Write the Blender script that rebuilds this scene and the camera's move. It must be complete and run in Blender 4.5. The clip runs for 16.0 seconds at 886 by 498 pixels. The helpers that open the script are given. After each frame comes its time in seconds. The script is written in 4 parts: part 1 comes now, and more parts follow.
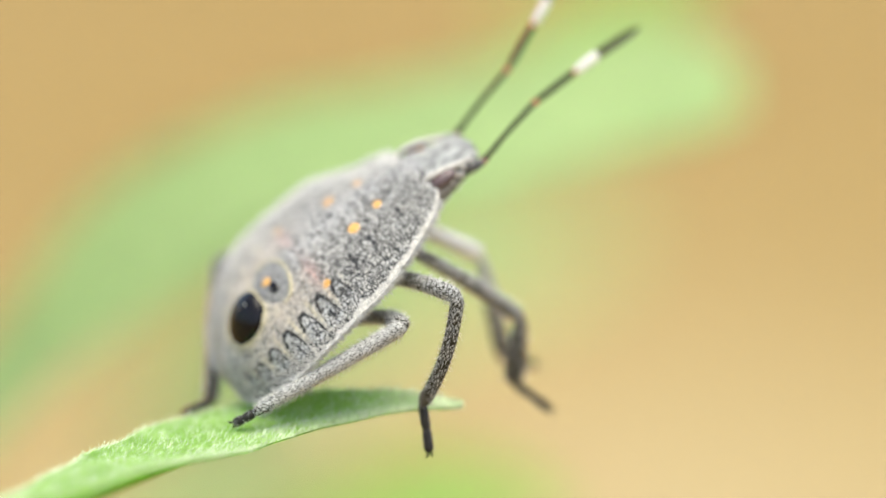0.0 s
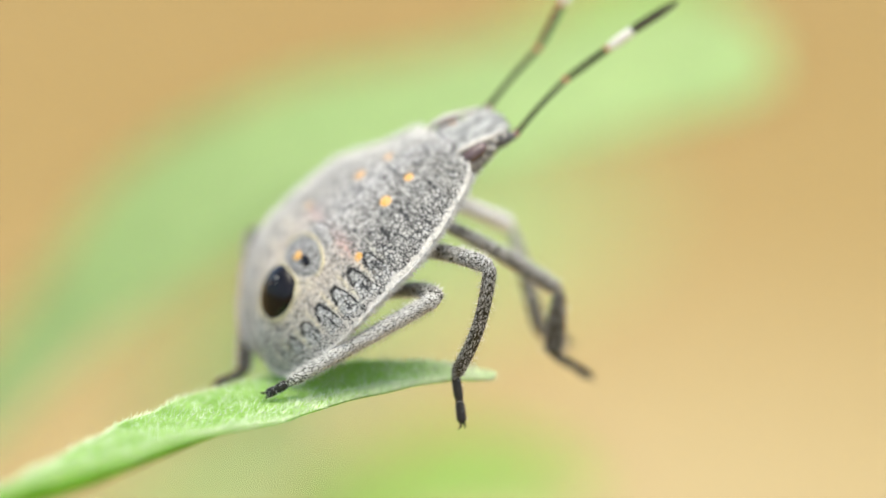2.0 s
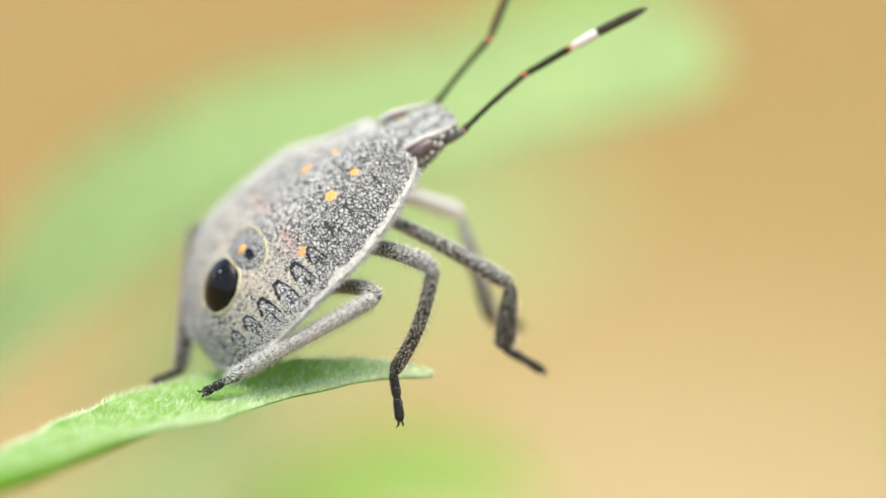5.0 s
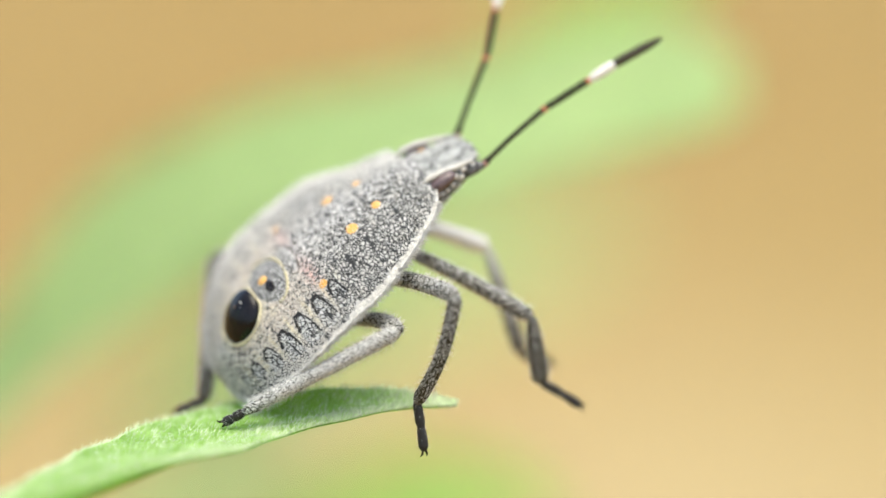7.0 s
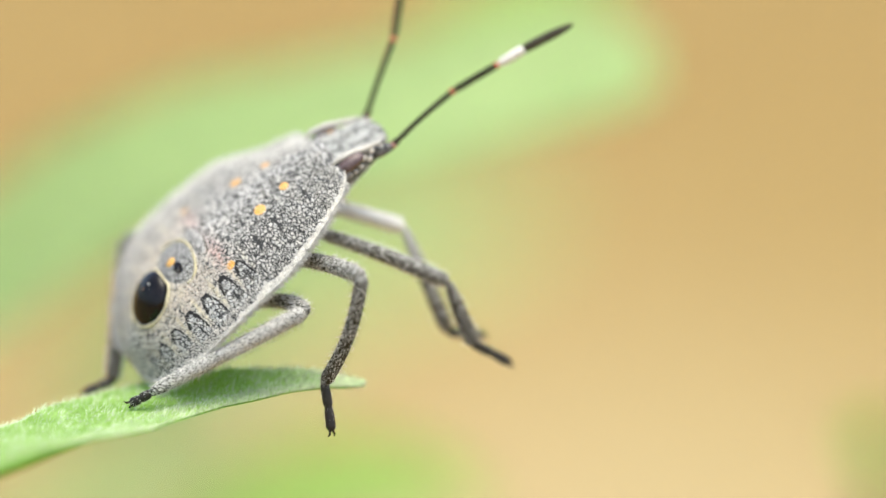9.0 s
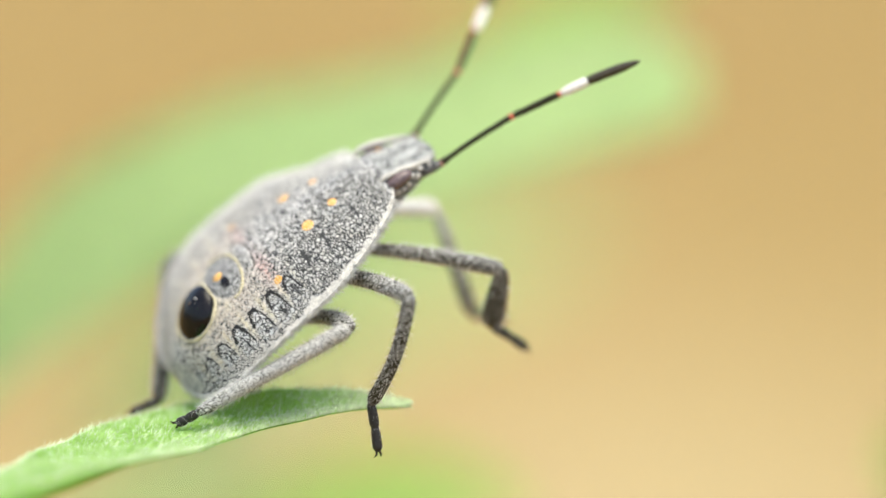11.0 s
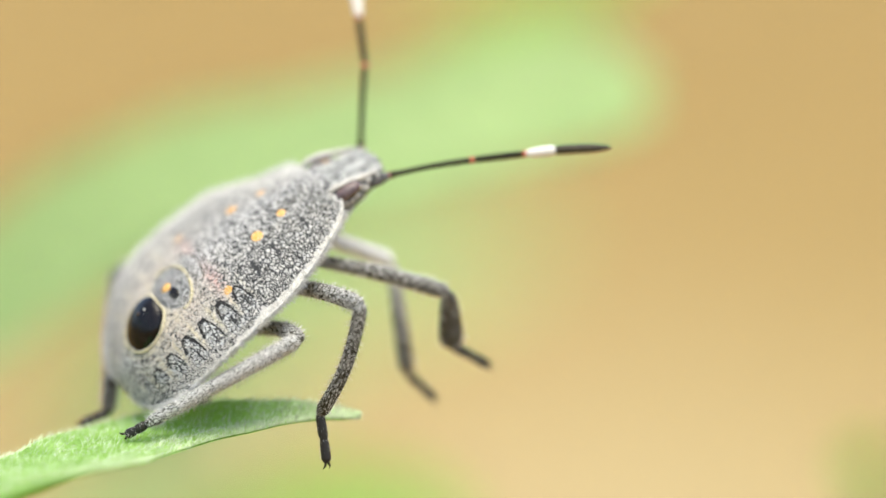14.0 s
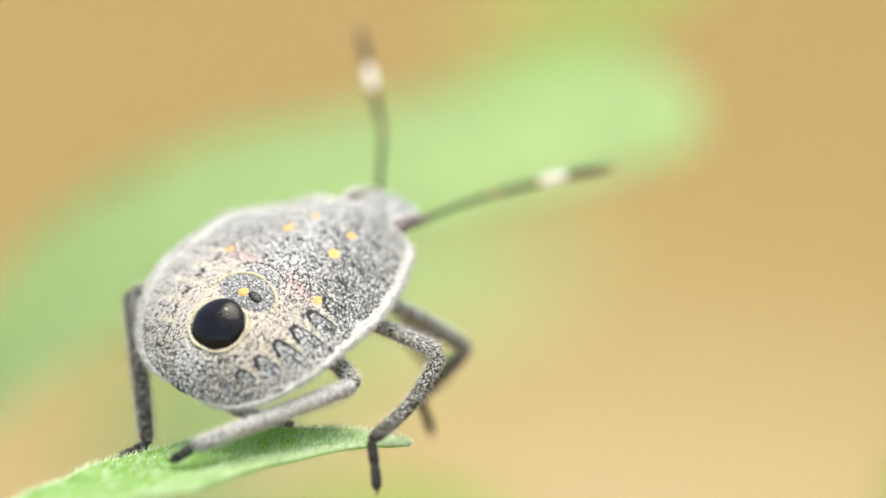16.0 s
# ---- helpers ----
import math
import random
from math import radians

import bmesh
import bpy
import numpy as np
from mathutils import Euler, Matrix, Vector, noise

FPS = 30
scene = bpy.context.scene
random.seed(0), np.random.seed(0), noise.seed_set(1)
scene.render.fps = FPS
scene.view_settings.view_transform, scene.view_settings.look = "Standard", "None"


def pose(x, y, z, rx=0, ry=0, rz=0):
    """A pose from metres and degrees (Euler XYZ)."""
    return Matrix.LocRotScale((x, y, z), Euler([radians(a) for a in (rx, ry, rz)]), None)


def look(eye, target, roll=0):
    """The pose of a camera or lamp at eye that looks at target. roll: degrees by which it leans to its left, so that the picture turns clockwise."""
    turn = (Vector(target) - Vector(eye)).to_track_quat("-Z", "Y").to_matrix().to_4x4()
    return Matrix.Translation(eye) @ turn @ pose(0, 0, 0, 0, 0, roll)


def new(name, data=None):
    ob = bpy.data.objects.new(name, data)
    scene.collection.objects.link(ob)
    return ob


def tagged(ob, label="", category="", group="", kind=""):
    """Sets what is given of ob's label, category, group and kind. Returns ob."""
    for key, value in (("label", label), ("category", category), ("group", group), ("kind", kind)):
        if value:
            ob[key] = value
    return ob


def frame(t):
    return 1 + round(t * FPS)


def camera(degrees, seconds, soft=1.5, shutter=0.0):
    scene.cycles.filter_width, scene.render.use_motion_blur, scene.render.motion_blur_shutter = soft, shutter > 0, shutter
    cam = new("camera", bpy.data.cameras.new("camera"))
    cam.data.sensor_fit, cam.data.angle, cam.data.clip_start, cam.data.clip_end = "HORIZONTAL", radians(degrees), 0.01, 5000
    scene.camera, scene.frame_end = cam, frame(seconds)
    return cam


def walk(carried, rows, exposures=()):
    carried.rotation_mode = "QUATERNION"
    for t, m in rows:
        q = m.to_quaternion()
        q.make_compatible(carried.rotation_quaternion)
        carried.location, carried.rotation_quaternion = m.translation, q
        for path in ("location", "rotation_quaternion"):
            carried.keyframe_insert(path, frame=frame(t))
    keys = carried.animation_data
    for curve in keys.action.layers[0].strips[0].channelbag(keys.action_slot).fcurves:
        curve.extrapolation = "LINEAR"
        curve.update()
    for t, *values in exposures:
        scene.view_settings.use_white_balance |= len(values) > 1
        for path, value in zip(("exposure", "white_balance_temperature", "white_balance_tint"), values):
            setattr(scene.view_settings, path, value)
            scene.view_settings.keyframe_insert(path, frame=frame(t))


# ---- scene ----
cam = camera(10.0, 16.0, 1.5)
walk(cam, [
    (0, pose(0.00657, -0.15827, 0.48589, 77.988, 0, 0.075)),
    (0.1, pose(0.00655, -0.15729, 0.48567, 77.995, 0, 0.069)),
    (0.2, pose(0.00647, -0.15728, 0.48574, 78.015, 0, 0.093)),
    (0.3, pose(0.00668, -0.15723, 0.48604, 78.104, 0, 0.032)),
    (0.4, pose(0.0069, -0.15723, 0.48607, 78.113, 0, -0.029)),
    (0.5, pose(0.00728, -0.1578, 0.48636, 78.155, 0, -0.132)),
    (0.6, pose(0.00727, -0.15715, 0.4866, 78.272, 0, -0.135)),
    (0.7, pose(0.00658, -0.15713, 0.48661, 78.274, 0, 0.063)),
    (0.8, pose(0.00644, -0.15712, 0.48665, 78.286, 0, 0.102)),
    (0.9, pose(0.00623, -0.15714, 0.48648, 78.235, 0, 0.163)),
    (1, pose(0.00659, -0.15719, 0.48626, 78.17, 0, 0.058)),
    (1.1, pose(0.00692, -0.1572, 0.48627, 78.173, 0, -0.035)),
    (1.2, pose(0.00688, -0.1573, 0.48572, 78.009, 0, -0.025)),
    (1.3, pose(0.00681, -0.15736, 0.48538, 77.908, 0, -0.004)),
    (1.4, pose(0.00646, -0.15742, 0.48497, 77.786, 0, 0.096)),
    (1.5, pose(0.00624, -0.15741, 0.48499, 77.79, 0, 0.158)),
    (1.6, pose(0.0062, -0.15739, 0.48508, 77.82, 0, 0.171)),
    (1.7, pose(0.0061, -0.15732, 0.48545, 77.927, 0, 0.199)),
    (1.8, pose(0.00604, -0.15735, 0.48531, 77.887, 0, 0.217)),
    (1.9, pose(0.00612, -0.15736, 0.48527, 77.874, 0, 0.192)),
    (2, pose(0.00598, -0.15815, 0.48534, 77.839, 0, 0.242)),
    (2.1, pose(0.00589, -0.15736, 0.48524, 77.867, 0, 0.258)),
    (2.2, pose(0.00576, -0.15734, 0.48532, 77.89, 0, 0.296)),
    (2.3, pose(0.00596, -0.15734, 0.48534, 77.897, 0, 0.239)),
    (2.4, pose(0.00625, -0.15736, 0.48525, 77.868, 0, 0.156)),
    (2.5, pose(0.00648, -0.15782, 0.48553, 77.917, 0, 0.095)),
    (2.6, pose(0.00633, -0.15734, 0.4854, 77.915, 0, 0.134)),
    (2.7, pose(0.00643, -0.15736, 0.48529, 77.881, 0, 0.106)),
    (2.8, pose(0.00658, -0.15739, 0.48516, 77.842, 0, 0.061)),
    (2.9, pose(0.00716, -0.15737, 0.48538, 77.908, 0, -0.104)),
    (3, pose(0.00712, -0.15732, 0.48562, 77.98, 0, -0.092)),
    (3.1, pose(0.00721, -0.15726, 0.48599, 78.09, 0, -0.119)),
    (3.2, pose(0.00661, -0.15718, 0.48634, 78.194, 0, 0.052)),
    (3.3, pose(0.00603, -0.15711, 0.48666, 78.288, 0, 0.218)),
    (3.4, pose(0.00568, -0.15708, 0.48679, 78.329, 0, 0.32)),
    (3.5, pose(0.00586, -0.15708, 0.4868, 78.331, 0, 0.268)),
    (3.6, pose(0.00626, -0.15708, 0.48682, 78.335, 0, 0.153)),
    (3.7, pose(0.00635, -0.1571, 0.48675, 78.317, 0, 0.127)),
    (3.8, pose(0.00661, -0.15723, 0.48603, 78.102, 0, 0.052)),
    (3.9, pose(0.0065, -0.15727, 0.48577, 78.026, 0, 0.084)),
    (4, pose(0.00641, -0.15728, 0.48572, 78.009, 0, 0.109)),
    (4.1, pose(0.00636, -0.15729, 0.48564, 77.987, 0, 0.124)),
    (4.2, pose(0.00619, -0.15728, 0.48566, 77.993, 0, 0.175)),
    (4.3, pose(0.00627, -0.1573, 0.48558, 77.967, 0, 0.152)),
    (4.4, pose(0.00671, -0.1573, 0.48567, 77.995, 0, 0.023)),
    (4.5, pose(0.00672, -0.1573, 0.48568, 77.997, 0, 0.02)),
    (4.6, pose(0.00696, -0.15735, 0.48544, 77.925, 0, -0.049)),
    (4.7, pose(0.00693, -0.1574, 0.48518, 77.849, 0, -0.04)),
    (4.8, pose(0.00708, -0.15737, 0.48535, 77.9, 0, -0.083)),
    (4.9, pose(0.00701, -0.15742, 0.4851, 77.824, 0, -0.063)),
    (5, pose(0.00708, -0.15741, 0.48512, 77.83, 0, -0.081)),
    (5.1, pose(0.00707, -0.15736, 0.48543, 77.922, 0, -0.079)),
    (5.2, pose(0.00682, -0.15731, 0.48562, 77.98, 0, -0.009)),
    (7.3, pose(0.00665, -0.15731, 0.48562, 77.98, 0, 0.04)),
    (7.4, pose(0.00692, -0.15736, 0.4854, 77.913, 0, -0.037)),
    (7.5, pose(0.00721, -0.15738, 0.48531, 77.888, 0, -0.118)),
    (7.6, pose(0.00729, -0.1574, 0.48526, 77.872, 0, -0.141)),
    (7.7, pose(0.00734, -0.1574, 0.48525, 77.869, 0, -0.157)),
    (7.8, pose(0.00732, -0.15737, 0.48541, 77.918, 0, -0.152)),
    (7.9, pose(0.00731, -0.15736, 0.48544, 77.925, 0, -0.147)),
    (8, pose(0.00713, -0.15739, 0.48528, 77.879, 0, -0.095)),
    (8.1, pose(0.00717, -0.15735, 0.48548, 77.937, 0, -0.108)),
    (8.2, pose(0.00733, -0.15735, 0.4855, 77.943, 0, -0.154)),
    (8.3, pose(0.00747, -0.15739, 0.48535, 77.9, 0, -0.193)),
    (8.4, pose(0.00748, -0.15737, 0.48542, 77.921, 0, -0.197)),
    (8.5, pose(0.00722, -0.15733, 0.48561, 77.977, 0, -0.121)),
    (8.6, pose(0.00732, -0.15735, 0.48552, 77.95, 0, -0.151)),
    (8.7, pose(0.00752, -0.15739, 0.48535, 77.9, 0, -0.207)),
    (8.8, pose(0.00769, -0.15739, 0.48542, 77.918, 0, -0.257)),
    (8.9, pose(0.00798, -0.15741, 0.48535, 77.9, 0, -0.34)),
    (9, pose(0.0083, -0.15744, 0.48529, 77.882, 0, -0.432)),
    (9.1, pose(0.00812, -0.1574, 0.48547, 77.936, 0, -0.38)),
    (9.2, pose(0.00788, -0.15736, 0.48561, 77.977, 0, -0.311)),
    (11.3, pose(0.00747, -0.15733, 0.48565, 77.988, 0, -0.193)),
    (11.4, pose(0.00766, -0.15732, 0.48577, 78.023, 0, -0.25)),
    (11.5, pose(0.00781, -0.15735, 0.48561, 77.977, 0, -0.291)),
    (11.6, pose(0.00795, -0.15737, 0.48556, 77.961, 0, -0.332)),
    (11.7, pose(0.00785, -0.15735, 0.48563, 77.982, 0, -0.303)),
    (11.8, pose(0.00759, -0.15733, 0.4857, 78.002, 0, -0.227)),
    (11.9, pose(0.00743, -0.15734, 0.48561, 77.976, 0, -0.183)),
    (12, pose(0.00738, -0.15735, 0.48551, 77.945, 0, -0.167)),
    (12.1, pose(0.00756, -0.15736, 0.48552, 77.949, 0, -0.218)),
    (12.2, pose(0.00789, -0.15736, 0.48559, 77.969, 0, -0.313)),
    (12.3, pose(0.00813, -0.15739, 0.48551, 77.948, 0, -0.382)),
    (12.4, pose(0.00805, -0.15738, 0.48553, 77.953, 0, -0.361)),
    (12.5, pose(0.00785, -0.15736, 0.48559, 77.971, 0, -0.302)),
    (12.6, pose(0.0077, -0.15734, 0.48564, 77.986, 0, -0.259)),
    (12.7, pose(0.0078, -0.15734, 0.4857, 78.004, 0, -0.288)),
    (12.8, pose(0.00787, -0.15732, 0.48581, 78.038, 0, -0.307)),
    (12.9, pose(0.0078, -0.15725, 0.48619, 78.15, 0, -0.289)),
    (13, pose(0.00736, -0.15716, 0.4866, 78.27, 0, -0.161)),
    (13.1, pose(0.00679, -0.15711, 0.48673, 78.31, 0, 0.002)),
    (13.2, pose(0.00674, -0.15712, 0.4867, 78.3, 0, 0.016)),
    (13.3, pose(0.00734, -0.15718, 0.48648, 78.236, 0, -0.155)),
    (13.4, pose(0.00773, -0.15722, 0.48636, 78.199, 0, -0.268)),
    (13.5, pose(0.00776, -0.15722, 0.48634, 78.193, 0, -0.276)),
    (13.6, pose(0.00785, -0.15719, 0.48653, 78.25, 0, -0.303)),
    (13.7, pose(0.00779, -0.15722, 0.48635, 78.196, 0, -0.284)),
    (13.8, pose(0.00779, -0.15726, 0.48615, 78.137, 0, -0.286)),
    (13.9, pose(0.008, -0.1573, 0.48598, 78.088, 0, -0.346)),
    (14, pose(0.00837, -0.15734, 0.48583, 78.043, 0, -0.452)),
    (14.1, pose(0.00866, -0.15738, 0.48571, 78.006, 0, -0.535)),
    (14.2, pose(0.00864, -0.15737, 0.48575, 78.019, 0, -0.528)),
    (14.3, pose(0.00859, -0.15738, 0.48571, 78.007, 0, -0.515)),
    (14.4, pose(0.00842, -0.15741, 0.48547, 77.936, 0, -0.466)),
    (14.5, pose(0.00817, -0.15744, 0.48523, 77.862, 0, -0.394)),
    (14.6, pose(0.00799, -0.15743, 0.48525, 77.868, 0, -0.342)),
    (14.7, pose(0.00811, -0.15743, 0.48529, 77.88, 0, -0.377)),
    (14.8, pose(0.00848, -0.15747, 0.48521, 77.856, 0, -0.484)),
    (14.9, pose(0.0085, -0.15742, 0.48547, 77.933, 0, -0.49)),
    (15, pose(0.00817, -0.15734, 0.48577, 78.023, 0, -0.394)),
    (15.1, pose(0.00788, -0.15735, 0.48564, 77.987, 0, -0.312)),
    (15.2, pose(0.00776, -0.15727, 0.48530, 77.892, 0, -0.277)),
    (15.3, pose(0.00792, -0.15689, 0.48556, 77.993, 0, -0.324)),
    (15.4, pose(0.00799, -0.15644, 0.48565, 78.046, 0, -0.342)),
    (15.5, pose(0.00808, -0.15600, 0.48573, 78.095, 0, -0.368)),
    (15.6, pose(0.00759, -0.15558, 0.48603, 78.206, 0, -0.229)),
    (15.7, pose(0.00732, -0.15541, 0.48613, 78.242, 0, -0.152)),
    (15.8, pose(0.00718, -0.15543, 0.48601, 78.206, 0, -0.11)),
    (15.9, pose(0.0073, -0.15543, 0.48601, 78.206, 0, -0.146)),
    (16, pose(0.00747, -0.15546, 0.48589, 78.17, 0, -0.193)),
])
cam.data.dof.use_dof = True
cam.data.dof.focus_distance = 0.1596
cam.data.dof.aperture_fstop = 15.0

# ---- world, sun ----
SUN_UP, SUN_TURN = radians(79), radians(140)
sky_world = bpy.data.worlds.new("sky")
scene.world = sky_world
sky_world.use_nodes = True
wn = sky_world.node_tree.nodes
sky = wn.new("ShaderNodeTexSky")
sky.sky_type, sky.sun_disc = "NISHITA", False
sky.sun_elevation, sky.sun_rotation = SUN_UP, SUN_TURN
sky.dust_density, sky.air_density = 4.0, 1.0
wn["Background"].inputs["Strength"].default_value = 0.14
sky_world.node_tree.links.new(sky.outputs[0], wn["Background"].inputs[0])
sun = new("sun", bpy.data.lights.new("sun", "SUN"))
sun.data.energy, sun.data.angle, sun.data.color = 1.2, radians(60), (1.0, 0.975, 0.74)
sun.matrix_world = look((math.sin(SUN_TURN) * math.cos(SUN_UP), math.cos(SUN_TURN) * math.cos(SUN_UP), math.sin(SUN_UP)), (0, 0, 0))
scene.view_settings.exposure = 1.1

MM = 0.001


# ---- materials ----
def material(name, rough=0.6, spec=0.4):
    m = bpy.data.materials.new(name)
    m.use_nodes = True
    b = m.node_tree.nodes["Principled BSDF"]
    b.inputs["Roughness"].default_value = rough
    b.inputs["Specular IOR Level"].default_value = spec
    return m, m.node_tree.nodes, m.node_tree.links, b


def node(nodes, kind, **values):
    n = nodes.new("ShaderNode" + kind)
    for key, value in values.items():
        n.inputs[key].default_value = value
    return n


def ramp(nodes, stops):
    n = nodes.new("ShaderNodeValToRGB")
    while len(n.color_ramp.elements) < len(stops):
        n.color_ramp.elements.new(0.5)
    for e, (at, c) in zip(n.color_ramp.elements, stops):
        e.position, e.color = at, (*c, 1)
    return n


def mix(nodes, links, factor, a, b, blend="MIX"):
    n = nodes.new("ShaderNodeMix")
    n.data_type, n.blend_type = "RGBA", blend
    for socket, value in ((n.inputs[0], factor), (n.inputs[6], a), (n.inputs[7], b)):
        if hasattr(value, "links"):
            links.new(value, socket)
        elif isinstance(value, (int, float)):
            socket.default_value = value
        else:
            socket.default_value = (*value, 1)
    return n.outputs[2]


def mottled(name, stops, scale, rough=0.6, spec=0.4, bump=0.3, fine=6.0, depth=0.00003):
    """Two scales of noise, as colour and as relief; scale in cells a metre."""
    m, nodes, links, b = material(name, rough, spec)
    co = nodes.new("ShaderNodeTexCoord")
    big = node(nodes, "TexNoise", Scale=scale, Detail=4.0, Roughness=0.6)
    small = node(nodes, "TexNoise", Scale=scale * fine, Detail=3.0, Roughness=0.6)
    links.new(co.outputs["Object"], big.inputs["Vector"])
    links.new(co.outputs["Object"], small.inputs["Vector"])
    r = ramp(nodes, stops)
    links.new(big.outputs["Fac"], r.inputs[0])
    dots = ramp(nodes, [(0.35, (0.72, 0.72, 0.72)), (0.65, (1.15, 1.15, 1.15))])
    links.new(small.outputs["Fac"], dots.inputs[0])
    links.new(mix(nodes, links, 1.0, r.outputs[0], dots.outputs[0], "MULTIPLY"), b.inputs["Base Color"])
    bp = node(nodes, "Bump", Strength=bump, Distance=depth)
    links.new(small.outputs["Fac"], bp.inputs["Height"])
    links.new(bp.outputs[0], b.inputs["Normal"])
    return m


def shell_material(name, scale, dark, soft, rough=0.55, stretch=(1.0, 1.0, 1.0), uneven=0.12):
    """Chitin: pale close-set granules with dark gaps; the pigment layer gives their tint and how close they stand."""
    m, nodes, links, b = material(name, rough, 0.15)
    co = nodes.new("ShaderNodeTexCoord")
    warp = node(nodes, "TexNoise", Scale=scale * 0.35, Detail=2.0)
    links.new(co.outputs["Object"], warp.inputs["Vector"])
    bent = nodes.new("ShaderNodeVectorMath")
    bent.operation = "MULTIPLY_ADD"
    links.new(warp.outputs["Color"], bent.inputs[0])
    bent.inputs[1].default_value = (2.4 / scale,) * 3
    links.new(co.outputs["Object"], bent.inputs[2])
    drawn = nodes.new("ShaderNodeVectorMath")
    drawn.operation = "MULTIPLY"
    links.new(bent.outputs[0], drawn.inputs[0])
    drawn.inputs[1].default_value = stretch
    grains = node(nodes, "TexVoronoi", Scale=scale)
    grains.feature = "DISTANCE_TO_EDGE"
    links.new(drawn.outputs[0], grains.inputs["Vector"])
    patch = node(nodes, "TexNoise", Scale=scale * 0.95, Detail=0.0)
    links.new(co.outputs["Object"], patch.inputs["Vector"])
    attr = nodes.new("ShaderNodeAttribute")
    attr.attribute_name = "pigment"
    spread = nodes.new("ShaderNodeMath")
    spread.operation = "MULTIPLY_ADD"
    links.new(patch.outputs["Fac"], spread.inputs[0])
    spread.inputs[1].default_value = uneven
    spread.inputs[2].default_value = 0.085 - 0.5 * uneven
    close = nodes.new("ShaderNodeMath")
    close.operation = "MULTIPLY_ADD"
    links.new(attr.outputs["Alpha"], close.inputs[0])
    close.inputs[1].default_value = 0.7
    close.inputs[2].default_value = 0.0
    gap = nodes.new("ShaderNodeMath")
    gap.operation = "SUBTRACT"
    links.new(grains.outputs["Distance"], gap.inputs[0])
    links.new(spread.outputs[0], gap.inputs[1])
    total = nodes.new("ShaderNodeMath")
    total.operation = "ADD"
    links.new(gap.outputs[0], total.inputs[0])
    links.new(close.outputs[0], total.inputs[1])
    r = ramp(nodes, [(0.3255 - soft, (0, 0, 0)), (0.3255 + soft, (1, 1, 1))])
    links.new(total.outputs[0], r.inputs[0])
    mark = ramp(nodes, [(0.0, (1, 1, 1)), (0.18, (0, 0, 0))])
    links.new(attr.outputs["Alpha"], mark.inputs[0])
    tone = node(nodes, "TexNoise", Scale=scale * 0.9, Detail=2.0)
    links.new(co.outputs["Object"], tone.inputs["Vector"])
    shade = ramp(nodes, [(0.3, (0.72, 0.72, 0.72)), (0.68, (1.16, 1.16, 1.16))])
    links.new(tone.outputs["Fac"], shade.inputs[0])
    skin = mix(nodes, links, r.outputs[0], dark, mix(nodes, links, 1.0, attr.outputs["Color"], shade.outputs[0], "MULTIPLY"))
    links.new(mix(nodes, links, mark.outputs[0], skin, (0.030, 0.029, 0.028)), b.inputs["Base Color"])
    bp = node(nodes, "Bump", Strength=0.6, Distance=0.00005)
    links.new(r.outputs[0], bp.inputs["Height"])
    links.new(bp.outputs[0], b.inputs["Normal"])
    return m


SHELL = shell_material("speckled_shell", 8400, (0.052, 0.054, 0.054), 0.05, 0.5, (1.15, 0.8, 1.0), 0.30)
LEG = shell_material("speckled_leg", 14000, (0.034, 0.031, 0.019), 0.05, 0.55, (0.35, 1.0, 1.0), 0.1)
PINK = mottled("dull_pink_joint", [(0.3, (0.28, 0.13, 0.10)), (0.7, (0.42, 0.24, 0.19))], 3000, 0.5, 0.4, 0.2)
HAIR = mottled("pale_hair", [(0.3, (0.76, 0.755, 0.70)), (0.7, (0.88, 0.87, 0.82))], 900, 0.5, 0.4, 0.0)
FUZZ = mottled("leaf_hair", [(0.3, (0.56, 0.74, 0.38)), (0.7, (0.76, 0.88, 0.58))], 900, 0.5, 0.4, 0.0)
BLACK = mottled("glossy_black_shell", [(0.3, (0.005, 0.005, 0.006)), (0.7, (0.012, 0.010, 0.009))], 1500, 0.08, 0.28, 0.35, 2.0, 0.00004)
RIM = mottled("yellow_rim", [(0.3, (0.54, 0.48, 0.27)), (0.7, (0.66, 0.61, 0.42))], 3000, 0.5, 0.4, 0.3)
ORANGE = mottled("orange_spot", [(0.3, (0.80, 0.40, 0.08)), (0.7, (0.88, 0.52, 0.17))], 3000, 0.45, 0.4, 0.3)
RED = mottled("red_joint", [(0.3, (0.48, 0.10, 0.05)), (0.7, (0.60, 0.17, 0.08))], 3000, 0.4, 0.4, 0.2)
DARK = mottled("black_antenna", [(0.3, (0.018, 0.018, 0.007)), (0.7, (0.036, 0.034, 0.014))], 4000, 0.55, 0.15, 0.4)
CLUB = mottled("brown_black_club", [(0.3, (0.024, 0.020, 0.009)), (0.7, (0.052, 0.042, 0.019))], 4000, 0.55, 0.4, 0.4)
WHITE = mottled("white_band", [(0.3, (0.74, 0.72, 0.64)), (0.7, (0.84, 0.82, 0.76))], 3000, 0.5, 0.4, 0.2)
EYE = mottled("brown_red_eye", [(0.3, (0.10, 0.068, 0.066)), (0.7, (0.17, 0.12, 0.115))], 2500, 0.25, 0.5, 0.3)
RIDGE = mottled("pale_ridge", [(0.3, (0.48, 0.46, 0.40)), (0.7, (0.62, 0.60, 0.53))], 3000, 0.5, 0.4, 0.3)
HEAD_SKIN = shell_material("streaked_head_skin", 7000, (0.10, 0.105, 0.10), 0.08, 0.5, (0.45, 1.5, 1.0))
SLATE = shell_material("slate_plate", 9500, (0.085, 0.088, 0.088), 0.07)


